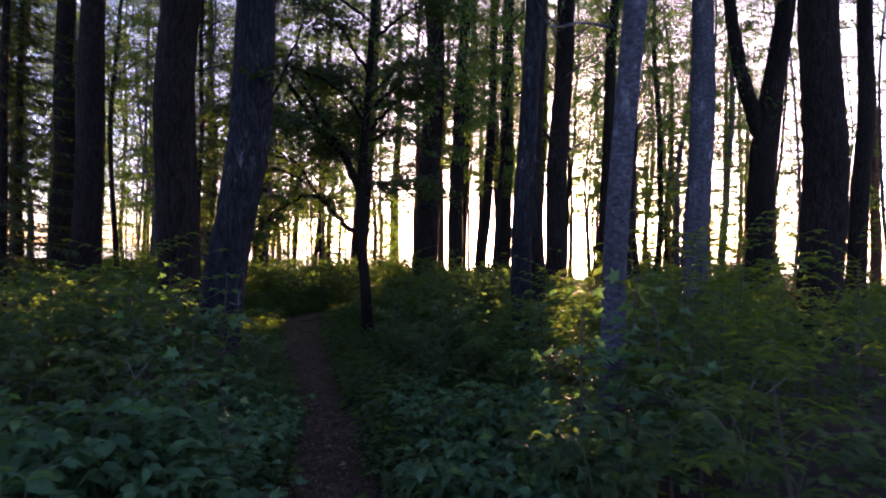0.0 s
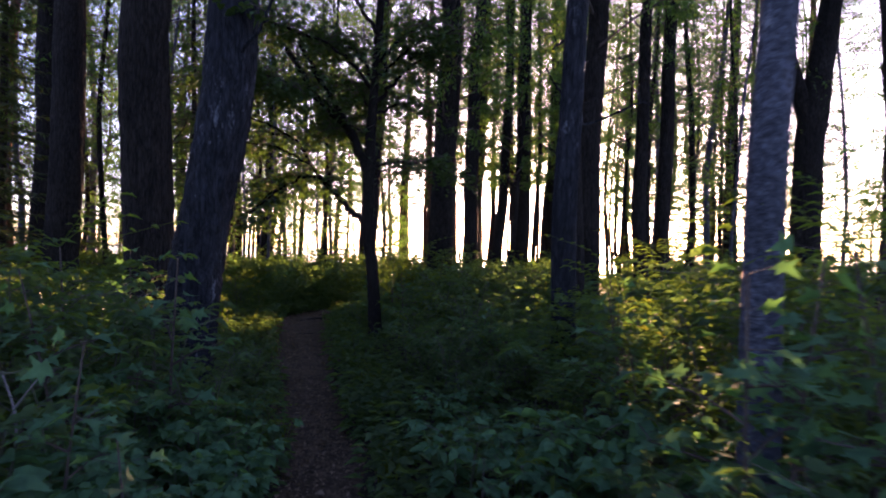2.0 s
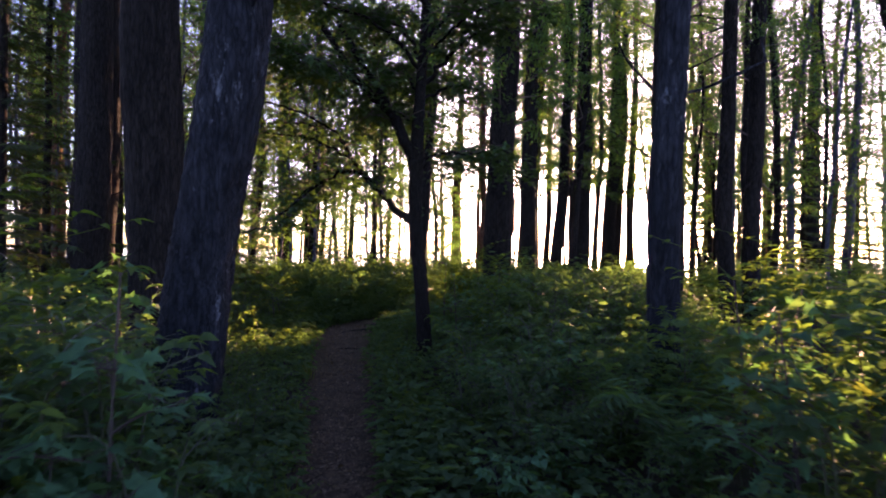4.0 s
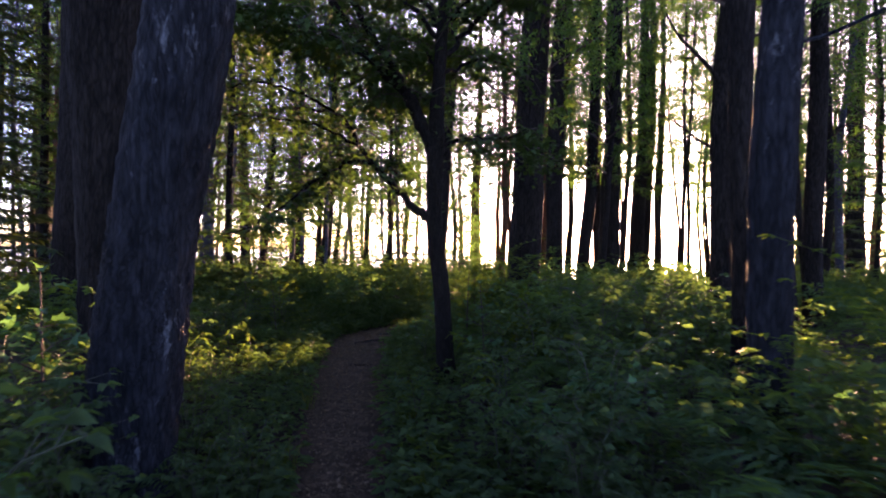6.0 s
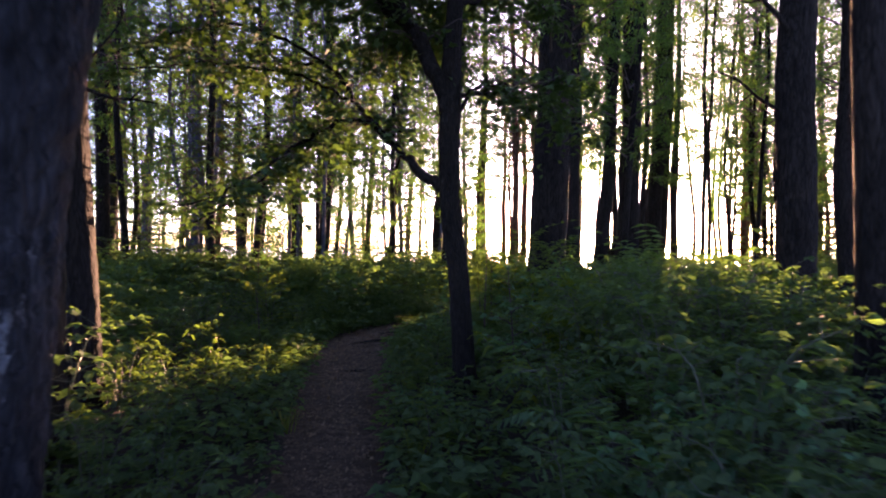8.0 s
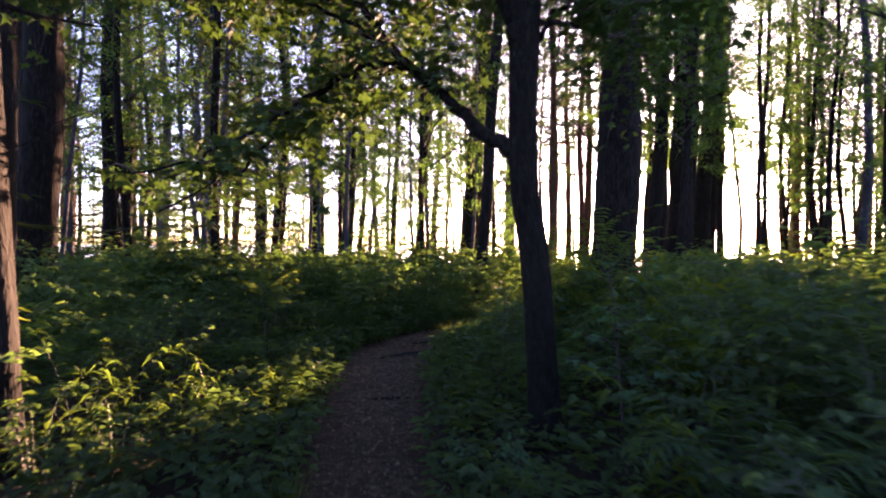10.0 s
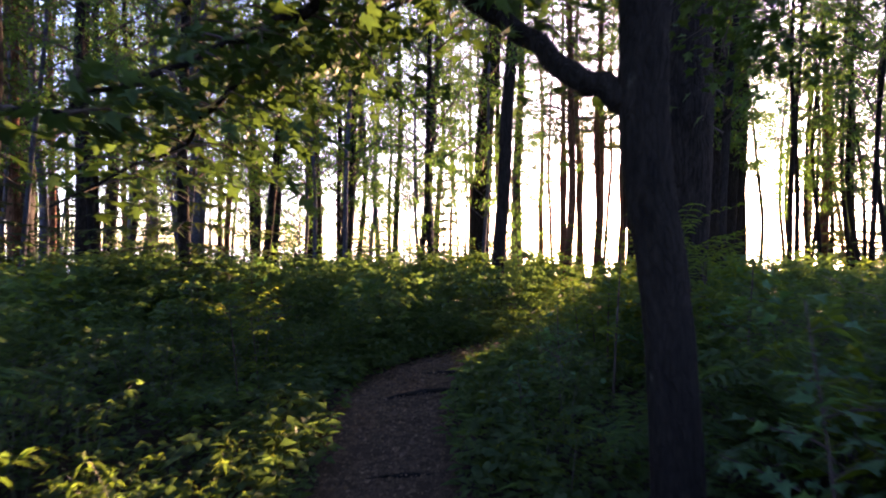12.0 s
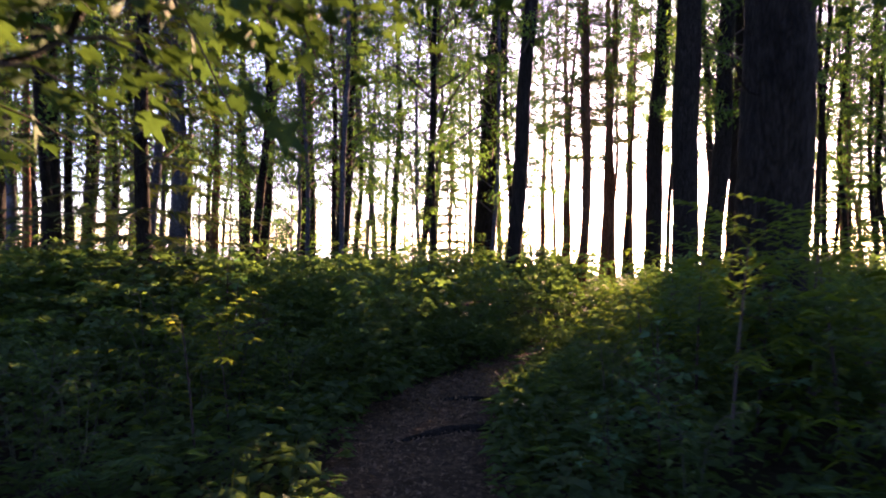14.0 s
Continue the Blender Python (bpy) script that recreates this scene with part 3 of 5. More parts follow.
def tree(name, x, y, dia, height, bark, crown, label, category, lean=(0, 0), group="", seg=14, rings=36, bow=.5, rough=.12, scale=1.0, flare=.45, wide=1.0):
    tree_count[0] += 1
    if crown in LEAFY and (y > 33 or y < 5):
        crown = FAR_LEAFY[tree_count[0] % 3]
    s = tree_count[0]
    base = new(name)
    base.location = (x, y, float(ground_z(x, y)[0]))
    geo, pts, rad = trunk_geo(dia, height, lean, s, seg, rings, bow, flare, rough)
    part("trunk", mesh_of("trunk", geo, bark), base)
    if crown:
        m = pose(0, 0, 0, 0, 0, (s * 77) % 360) @ Matrix.Diagonal((scale * wide, scale * wide, scale, 1))
        shear = Matrix.Identity(4)
        shear[0][2], shear[1][2] = lean[0], lean[1]
        for nm, me in zip(("framework", "crown"), crown):
            tagged(part(nm, me, base, "", shear @ m), kind="stuff")
    return tagged(base, label, category, group)


def dead_branch(base, z, turn, length, rise, r, seed, bark):
    """One bare crooked branch, from the trunk's surface outwards."""
    g = np.random.default_rng(seed)
    o = np.array([math.cos(turn), math.sin(turn), 0])
    p = curve_points([o * .04 + [0, 0, z], o * length * .4 + [0, 0, z + rise * .25] + g.normal(0, .03, 3), o * length * .75 + [0, 0, z + rise * .7] + g.normal(0, .05, 3), o * length + [0, 0, z + rise]], 14)
    q = Geo()
    tube(q, p, np.linspace(r, r * .25, 14), 7, .12, seed)
    for k in (6, 9):
        d = unit(o + g.normal(0, .7, 3))
        tube(q, [p[k], p[k] + d * length * .16, p[k] + d * length * .3 + [0, 0, .04]], [r * .45, r * .3, r * .12], 5)
    part("dead_branch", mesh_of("dead_branch", q, bark), base, "bare crooked dead branch")


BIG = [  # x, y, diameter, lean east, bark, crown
    (-3.27, 7.65, .46, .00, SHADED_PINE_BARK, "p"), (-3.75, 8.75, .20, -.03, SHADED_PINE_BARK, "p"), (-9.08, 14.76, .46, .02, SHADED_PINE_BARK, "p"),
    (-7.75, 13.45, .48, .02, SHADED_PINE_BARK, "p"), (-.48, 13.8, .48, .012, SHADED_PINE_BARK, "b"), (.79, 7.14, .21, .02, SHADED_GREY_BARK, "h"),
    (2.01, 11.91, .38, .01, SHADED_PINE_BARK, "m"), (1.22, 8.83, .19, .015, SHADED_PINE_BARK, "h"), (.90, 3.64, .13, .015, GREY_BARK, "h"),
    (3.30, 8.58, .32, .02, GREY_BARK, "h"), (5.46, 9.37, .58, .01, SHADED_PINE_BARK, "p"), (.29, 20.27, .44, .03, SHADED_PINE_BARK, "h"),
    (2.0, 23.1, .60, .02, SHADED_PINE_BARK, "d"), (1.19, 22.2, .36, .045, SHADED_PINE_BARK, "d"), (3.72, 28.6, .55, .03, SHADED_PINE_BARK, "d"), (4.15, 29.3, .45, .02, SHADED_PINE_BARK, "d"),
    (2.18, 43.3, .40, .02, SHADED_PINE_BARK, "s"), (.57, 25.27, .42, .035, SHADED_PINE_BARK, "m"), (5.6, 33.5, .30, .01, SHADED_PINE_BARK, "s"),
    (-9.11, 26.9, .52, .015, SHADED_PINE_BARK, "s"), (-6.6, 22.6, .30, .01, SHADED_PINE_BARK, "l"), (-3.85, 27.5, .60, .06, SHADED_PINE_BARK, "p"),
    (-2.59, 19.41, .24, .035, SHADED_PINE_BARK, "m"), (-3.4, 40.4, .50, .02, SHADED_PINE_BARK, "s"), (11.56, 28.5, .55, .01, SHADED_PINE_BARK, "p"),
    (3.46, 13.93, .26, .00, SHADED_PINE_BARK, "m"), (3.95, 14.13, .28, -.01, SHADED_PINE_BARK, "h"), (-20.4, 27.6, .75, .00, SHADED_PINE_BARK, "p"),
    (-6.67, 11.64, .48, .02, SHADED_PINE_BARK, "p"), (-9.86, 21.36, .34, .03, GREY_BARK, "h"), (-16.6, 27.2, .42, .01, SHADED_PINE_BARK, "s"),
    (-11.63, 19.9, .34, .02, SHADED_PINE_BARK, "h"), (5.19, 32.0, .26, .01, SHADED_PINE_BARK, "s"), (5.13, 27.3, .15, .02, SHADED_PINE_BARK, "m"),
    (5.4, 27.5, .14, .01, SHADED_PINE_BARK, "h"),
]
BROAD = [tuple(mesh_of(n, q, m) for n, q, m in zip(("bough", "foliage"), leafy_crown(s, 3.3, 9.5, 3.3, 46, 230, .088), (TWIG_BARK, LEAF_TREE))) for s in (33, 34)]
DENSE = [tuple(mesh_of(n, q, m) for n, q, m in zip(("bough", "foliage"), leafy_crown(s, 3.4, 11.5, 2.1, 36, 230, .08), (TWIG_BARK, LEAF_TREE))) for s in (31, 32)]
MID = [tuple(mesh_of(n, q, m) for n, q, m in zip(("bough", "foliage"), leafy_crown(s, 4.2, 12.5, 2.7, 32, 180, .088), (TWIG_BARK, LEAF_TREE))) for s in (25, 26, 27)]
HIGH = [tuple(mesh_of(n, q, m) for n, q, m in zip(("bough", "foliage"), leafy_crown(s, 5.6, 14.5, 3.0, 36, 210, .09), (TWIG_BARK, LEAF_TREE))) for s in (21, 22, 23)]
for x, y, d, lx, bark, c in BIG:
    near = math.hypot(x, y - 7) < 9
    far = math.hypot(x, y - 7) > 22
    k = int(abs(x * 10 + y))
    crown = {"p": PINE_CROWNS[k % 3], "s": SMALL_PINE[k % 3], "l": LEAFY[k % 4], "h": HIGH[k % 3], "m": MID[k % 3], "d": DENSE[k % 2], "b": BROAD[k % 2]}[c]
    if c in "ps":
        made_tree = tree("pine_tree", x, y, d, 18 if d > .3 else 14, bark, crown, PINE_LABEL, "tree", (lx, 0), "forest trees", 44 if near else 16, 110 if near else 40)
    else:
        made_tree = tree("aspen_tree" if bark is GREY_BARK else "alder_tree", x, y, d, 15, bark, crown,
             "grey-barked tree with pale lichen patches" if bark is GREY_BARK else "leafy tree with bark toned dark for shade among undergrowth", "tree", (lx, 0), "forest trees", 44 if near else 16, 110 if near else 40, .5, wide=.55 if 3.4 < x < 4 else 1.0)

    g = np.random.default_rng(k + 5)
    for q in range(0 if far else int(g.integers(3, 7))):
        dead_branch(made_tree, g.uniform(1.9, 6.5), g.uniform(0, 6.28), g.uniform(.25, .95), g.uniform(-.05, .45), g.uniform(.008, .017), k * 10 + q, bark)
    if (x, y) == (2.01, 11.91):
        dead_branch(made_tree, 3.35, 3.1, .75, 1.0, .035, 3, bark)
        dead_branch(made_tree, 2.55, 3.2, .85, .5, .022, 4, bark)


def own_tree(name, x, y, line, radii, bark, limbs, sprays, label, leaf_size, seed, seg=44, rings=150, lobed=False):
    """A tree with its own trunk line and limbs; points are offsets from the foot. sprays: leaf count and spread for each limb."""
    base = new(name)
    base.location = (x, y, float(ground_z(x, y)[0]))
    g = np.random.default_rng(seed)
    geo = Geo()
    pts = curve_points(line, rings)
    u = np.linspace(0, 1, rings)
    tube(geo, pts, np.interp(u, np.linspace(0, 1, len(radii)), radii), seg, .12, seed, .4)
    part("trunk", mesh_of("trunk", geo, bark), base)
    crown = Geo()
    for (lp, r0, r1), (count, wide) in zip(limbs, sprays):
        lg = Geo()
        lpts = curve_points(lp, 26)
        wig = g.normal(0, .012, (26, 3))
        wig[0] = 0
        lpts = lpts + wig
        tube(lg, lpts, np.linspace(r0, r1, 26), 9, .1, seed)
        limb = part("limb", mesh_of("limb", lg, bark), base)
        tw = Geo()
        per = 17
        for _ in range(max(1, count // per)):
            p = lpts[int(g.uniform(.4 if lobed else .28, 1) * 25)]
            d = unit(g.normal(0, 1, 3) * [1, 1, .32 if lobed else .55])
            tl = g.uniform(.25, 1) * wide
            tip = p + d * tl + [0, 0, -.25 * tl]
            tube(tw, curve_points([p, p + d * tl * .5 + [0, 0, .06 * tl], tip], 5), np.linspace(.006, .0018, 5), 4, close=False)
            a = g.uniform(.2, 1.08, per)[:, None]
            c = p + (tip - p) * a + g.normal(0, .05, (per, 3)) * (.6 + wide) * [1.3, 1.3, .6 if lobed else 1]
            w = unit(d * [1, 1, .4] + g.normal(0, .7, (per, 3)) * [1, 1, .45]) + [0, 0, -.12]
            leaves(crown, c, w, np.array([0, 0, 1.0]) + g.normal(0, .35, (per, 3)), leaf_size * g.uniform(.65, 1.2, per), leaf_size * (1.0 if lobed else .8), .12, True, .2, False, lobed)
        tagged(part("twig", mesh_of("twig", tw, TWIG_BARK), limb), kind="stuff")
    part("crown", mesh_of("crown", crown, LEAF_MAPLE), base)
    return tagged(base, label, "tree", "forest trees")


# leaning tree by the path, in front of the straight pine
own_tree("leaning_tree", -2.44, 6.47, [(-.04, 0, -.12), (.0, 0, .1), (.09, 0, .63), (.135, 0, 1.06), (.20, 0, 1.49), (.35, 0, 2.35), (.40, 0, 3.2), (.42, .05, 6), (.5, .1, 11), (.55, .1, 15)],
         [.28, .235, .215, .21, .205, .20, .195, .165, .11, .05], SHADED_GREY_BARK,
         [([(.42, -.1, 2.72), (.62, -.2, 2.85), (.8, -.25, 3.15), (1.0, -.3, 3.7)], .02, .006), ([(.4, .1, 5), (-.6, .6, 6), (-1.4, 1, 6.6)], .05, .01), ([(.4, 0, 6), (1.6, .4, 7), (2.6, .5, 7.4)], .05, .01)],
         [(40, .5), (500, .9), (700, .9)], "leaning grey-barked tree with lichen patches beside the footpath", .09, 91)

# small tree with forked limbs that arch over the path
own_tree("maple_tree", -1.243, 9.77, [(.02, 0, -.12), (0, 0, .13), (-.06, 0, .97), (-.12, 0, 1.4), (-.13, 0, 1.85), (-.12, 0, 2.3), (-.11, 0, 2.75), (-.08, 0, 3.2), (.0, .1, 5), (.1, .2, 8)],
         [.118, .088, .076, .074, .074, .08, .07, .062, .045, .02], SHADED_MAPLE_BARK,
         [([(-.1, 0, 1.55), (-.22, .01, 1.63), (-.36, .06, 1.73), (-.5, .14, 1.86), (-.66, .24, 2.01), (-.82, .36, 2.18), (-1.05, .6, 2.42), (-1.2, .75, 2.65), (-1.4, .9, 2.85), (-1.75, 1.1, 2.95), (-2.3, 1.2, 3.0)], .05, .012),
          ([(-.64, .23, 1.99), (-.8, .32, 2.15), (-.94, .35, 2.22), (-1.1, .33, 2.18), (-1.25, .27, 2.13), (-1.38, .25, 2.04), (-1.6, .31, 1.89), (-1.86, .42, 1.72), (-2.02, .49, 1.6), (-2.22, .35, 1.44), (-2.44, .21, 1.29)], .03, .005),
          ([(-1.22, .28, 2.13), (-1.33, .22, 2.06), (-1.4, .09, 1.96), (-1.48, -.08, 1.84), (-1.66, -.51, 1.55), (-1.72, -.73, 1.47), (-1.9, -.9, 1.42)], .018, .005),
          ([(-.12, 0, 2.2), (-.18, .0, 2.36), (-.29, .0, 2.6), (-.44, .05, 2.85), (-.62, .1, 3.03), (-.8, .1, 3.2), (-1.3, .1, 3.9)], .078, .035),
          ([(-.36, .02, 2.72), (-.46, .03, 2.9), (-.61, .04, 3.17), (-.76, 0, 3.4), (-1.06, 0, 3.9)], .055, .03),
          ([(-.06, 0, 2.15), (.01, 0, 2.30), (.18, .02, 2.40), (.48, .05, 2.38), (.8, .1, 2.5)], .018, .005),
          ([(-.02, 0, 3.2), (.4, .1, 3.7), (.9, .2, 4.0)], .03, .006),
          ([(-.05, 0, 3.4), (-.5, .5, 4.1), (-1.2, .9, 4.4)], .03, .006),
          ([(-.0, 0, 4.0), (-.5, -.5, 4.7), (-1.2, -.8, 5.0)], .03, .006),
          ([(-.07, 0, 3.0), (-.3, .5, 3.4), (-.5, 1.1, 3.7)], .025, .006), ([(-.04, 0, 3.7), (.35, .5, 4.3), (.6, 1.1, 4.6)], .03, .006), ([(-.1, 0, 2.7), (-.5, .6, 3.0), (-.9, 1.2, 3.1)], .02, .005),
          ([(-.06, 0, 3.3), (-.6, .1, 3.9), (-1.5, .2, 4.3), (-2.1, .2, 4.4)], .03, .006), ([(-.02, .1, 4.6), (.6, .3, 5.2), (1.2, .4, 5.4)], .03, .006), ([(0, .1, 4.9), (-.8, .3, 5.5), (-1.6, .4, 5.8)], .03, .006),
          ([(0, .1, 5.2), (.2, 1, 5.9), (.4, 1.6, 6.1)], .03, .006), ([(-.05, 0, 3.5), (.5, -.2, 3.9), (1.1, -.2, 4.1)], .025, .006), ([(-.08, 0, 3.0), (.3, .5, 3.3), (.7, 1.0, 3.3)], .02, .005),
          ([(-1.05, .6, 2.42), (-1.5, .4, 2.62), (-2.1, .1, 2.66), (-2.8, -.2, 2.55)], .016, .005), ([(-.82, .36, 2.18), (-1.2, .9, 2.3), (-1.7, 1.5, 2.3), (-2.3, 2.0, 2.2)], .016, .005),
          ([(-1.4, .9, 2.85), (-1.9, .4, 3.05), (-2.6, .3, 3.0), (-3.2, .2, 2.8)], .016, .005), ([(-.62, .1, 3.03), (-.9, -.4, 3.2), (-1.3, -.9, 3.3), (-1.8, -1.3, 3.25)], .016, .005),
          ([(-.8, .1, 3.2), (-1.2, -.1, 3.35), (-1.8, -.2, 3.45), (-2.5, -.3, 3.4)], .02, .005), ([(-.44, .05, 2.85), (-.5, .6, 3.0), (-.7, 1.3, 3.1), (-.9, 2.0, 3.0)], .016, .005),
          ([(-.1, .02, 2.3), (.25, .7, 2.5), (.75, 1.7, 2.6), (1.2, 2.6, 2.5)], .02, .005)],
         [(880, 0.8), (660, 0.6), (280, 0.34), (610, 0.8), (540, 0.8), (300, 0.55), (570, 0.7), (1030, 0.9), (790, 0.9), (790, 0.9), (650, 1.0), (680, 0.9), (1150, 1.0), (600, 1.0), (810, 1.1), (340, 1.1), (510, 0.9), (340, 0.7), (420, 0.7), (540, 0.7), (470, 0.8), (790, 0.8), (880, 0.8), (470, 0.7), (560, 0.8)], "small tree, bark toned dark for shade, with forked limbs arching over the footpath", .082, 92, 36, 110, True)

# thick tree that splits into two stems
own_tree("forked_tree", 7.86, 16.0, [(0, 0, -.12), (.0, 0, .1), (-.02, 0, 1.5), (.0, 0, 3), (.1, 0, 4.4), (.35, 0, 6.2), (.7, 0, 9), (1.0, 0, 14)],
         [.40, .34, .32, .32, .30, .25, .20, .1], SHADED_PINE_BARK,
         [([(.02, 0, 4.3), (-.25, 0, 5.0), (-.65, 0, 6.4), (-.9, 0, 8), (-1.2, 0, 11), (-1.4, 0, 14)], .21, .1), ([(.7, 0, 8.6), (1.8, .5, 9.6), (3, .6, 10)], .06, .01)],
         [(200, 1.2), (500, 1.2)], "thick tree, bark toned dark for shade, forking into two stems", .10, 93, 24, 60)

# slender trees further off
SLIM = [  # x, y, diameter, kind
    (-12.2, 29.3, .26, "leafy"), (-10.3, 26.5, .30, "leafy"), (-8.2, 44, .35, "leafy"), (-2.17, 43.6, .30, "pine"),
    (-1.0, 42.7, .38, "pine"), (-.37, 36.7, .30, "pine"), (.41, 36.4, .36, "pine"), (13.3, 48, .35, "pine"),
    (-13.1, 30.9, .30, "leafy"), (-16.5, 29.4, .40, "leafy"), (13.5, 31.2, .30, "pine"),
    (-7.2, 30, .22, "leafy"), (-6.4, 33, .20, "leafy"), (-9.5, 36, .25, "leafy"), (-5.2, 40, .22, "leafy"), (7.5, 26, .25, "leafy"),
    (9.5, 22, .25, "leafy"), (6.3, 19, .18, "leafy"), (-14.5, 22, .22, "leafy"), (-20, 33, .3, "leafy"), (8.3, 33, .28, "pine"),
]
for x, y, d, kind in SLIM:
    k = int(abs(x * 10 + y))
    if kind == "pine":
        tree("pine_tree", x, y, d, 15, RED_BARK, SMALL_PINE[k % 3], FAR_PINE, "tree", (rng.normal(0, .015), 0), "forest trees", 12, 30)
    else:
        tree("birch_tree", x, y, d, 14, GREY_BARK if k % 2 else SHADED_PINE_BARK, LEAFY[k % 4], LEAFY_LABEL, "tree", (rng.normal(0, .02), 0), "forest trees", 12, 30, 1.0)
for x, y in ((5.6, 23.6), (7.4, 29), (9.0, 26), (10.5, 33), (8.6, 38), (4.6, 35), (11.5, 22.5), (12.8, 36), (6.9, 35.5), (8.0, 20.2), (5.75, 20.8), (5.1, 17.2)):
    tree("birch_tree", x, y, rng.uniform(.11, .17), 13, SHADED_PINE_BARK, MID[int(abs(x * 10)) % 3], LEAFY_LABEL, "tree", (rng.normal(0, .02), 0), "forest trees", 10, 26, 1.2, scale=rng.uniform(.85, 1.1))
for x, y, sc, wd in ((-5.8, 14.4, .62, 1.0), (-8.3, 18.2, .75, 1.1), (-6.6, 20.5, .8, 1.0), (-5.3, 18.6, .6, .9), (6.6, 17.0, .7, 1.0), (9.6, 17.5, .8, 1.1), (-12.5, 17.2, .8, 1.1), (-10.4, 17.0, .7, 1.0), (-3.2, 22.5, .7, .8), (-7.0, 16.2, .7, 1.1), (-11.0, 22.5, .9, 1.1), (-13.8, 20.0, .9, 1.1), (-5.2, 24.5, .85, 1.0), (-8.0, 23.5, .9, 1.0), (10.8, 15.6, .8, 1.1)):
    tree("birch_tree", x, y, .09, 14 * sc, GREY_BARK, LEAFY[int(abs(x * 10)) % 4], LEAFY_LABEL, "tree", (rng.normal(0, .03), 0), "forest trees", 10, 26, 1.2, scale=sc, wide=wd)
placed = [(q[0], q[1]) for q in BIG + SLIM] + [(6.2, 22.5), (5.6, 23.6), (7.4, 29), (9.0, 26), (6.9, 24.8), (8, 20.2)] + [(-2.4, 6.5), (-1.3, 9.9), (7.9, 16)]


def open_view(x, y, pine):
    """The gap towards the sun, where the sky shows clear between the trunks."""
    b = math.degrees(math.atan2(x + 2, y - 9))
    across = x * math.cos(SUN_AZ) - y * math.sin(SUN_AZ)
    return -1.5 < b < 9 or (-5.9 if pine else -6) < across < (1.6 if pine else 2.6)


tries = 0
made = {"leafy": 0, "pine": 0, "spruce": 0, "sapling": 0}
while tries < 1500 and sum(made.values()) < 100:
    tries += 1
    r, a = rng.uniform(18, 52), radians(rng.uniform(-48, 50))
    x, y = -1 + r * math.sin(a), 4 + r * math.cos(a)
    if min(math.hypot(x - p, y - q) for p, q in placed) < 1.3 or y > 50 or from_path(x, y)[0][0] < 1:
        continue
    kind = rng.choice(["leafy", "pine", "spruce", "sapling"], p=[.36, .2, .14, .3])
    if open_view(x, y, kind == "pine"):
        continue
    placed.append((x, y))
    made[kind] += 1
    k = tries
    if kind == "leafy":
        tree("birch_tree", x, y, rng.uniform(.12, .24), 13, GREY_BARK if k % 2 else SHADED_PINE_BARK, LEAFY[k % 4] if y < 30 else FAR_LEAFY[k % 3], LEAFY_LABEL, "tree", (rng.normal(0, .025), 0), "forest trees", 8, 22, 1.4, scale=rng.uniform(.8, 1.1))
    elif kind == "pine":
        tree("pine_tree", x, y, rng.uniform(.16, .34), 15, RED_BARK, SMALL_PINE[k % 3], FAR_PINE, "tree", (rng.normal(0, .015), 0), "forest trees", 8, 22)
    elif kind == "spruce":
        tree("spruce_tree", x, y, .05, 3.1, TWIG_BARK, SPRUCE[k % 2], "young spruce with drooping needled boughs", "tree", (0, 0), "young spruces", 6, 8, 0, scale=rng.uniform(.7, 1.3))
    else:
        tree("sapling", x, y, .04, 4.4, TWIG_BARK, SAPLING[k % 3], "thin young tree with sunlit yellow-green leaves", "tree", (rng.normal(0, .03), 0), "young trees", 6, 10, .5, scale=rng.uniform(.7, 1.3))

tries = low = 0
while tries < 1500 and low < 46:
    tries += 1
    r, a = rng.uniform(15, 40), radians(rng.uniform(-46, 46))
    x, y = -1 + r * math.sin(a), 5 + r * math.cos(a)
    if open_view(x, y, True) or -.8 < x * math.cos(SUN_AZ) - y * math.sin(SUN_AZ) < 2.0 or min(math.hypot(x - p, y - q) for p, q in placed) < .8 or from_path(x, y)[0][0] < 2 or y < 15 or y > 44:
        continue
    placed.append((x, y))
    low += 1
    if low % 4 == 0:
        tree("spruce_tree", x, y, .04, 3.1, TWIG_BARK, SPRUCE[low % 2], "young spruce with drooping needled boughs", "tree", (0, 0), "young spruces", 6, 8, 0, scale=rng.uniform(.6, 1.0))
    else:
        tree("sapling", x, y, .035, 4.4, TWIG_BARK, SAPLING[low % 3], "thin young tree with sunlit yellow-green leaves", "tree", (rng.normal(0, .03), 0), "young trees", 6, 10, .5, scale=rng.uniform(.5, .85))

# tall leafy trees that close the view above the undergrowth
for x, y, sc, wd in ((-14.5, 25.5, 1.1, 1.1), (-18.2, 24.5, 1.1, 1.2), (-16.0, 33.5, 1.3, 1.2), (-21.5, 30.5, 1.3, 1.3), (-24.5, 26, 1.2, 1.3), (-19.5, 38, 1.4, 1.3), (-9.0, 31.5, 1.15, 1.0), (-26, 34, 1.4, 1.4)):
    tree("birch_tree", x, y, .16 * sc, 14 * sc, SHADED_PINE_BARK, LEAFY[int(abs(x * 10)) % 4], LEAFY_LABEL, "tree", (rng.normal(0, .02), 0), "forest trees", 10, 26, 1.2, scale=sc, wide=wd)

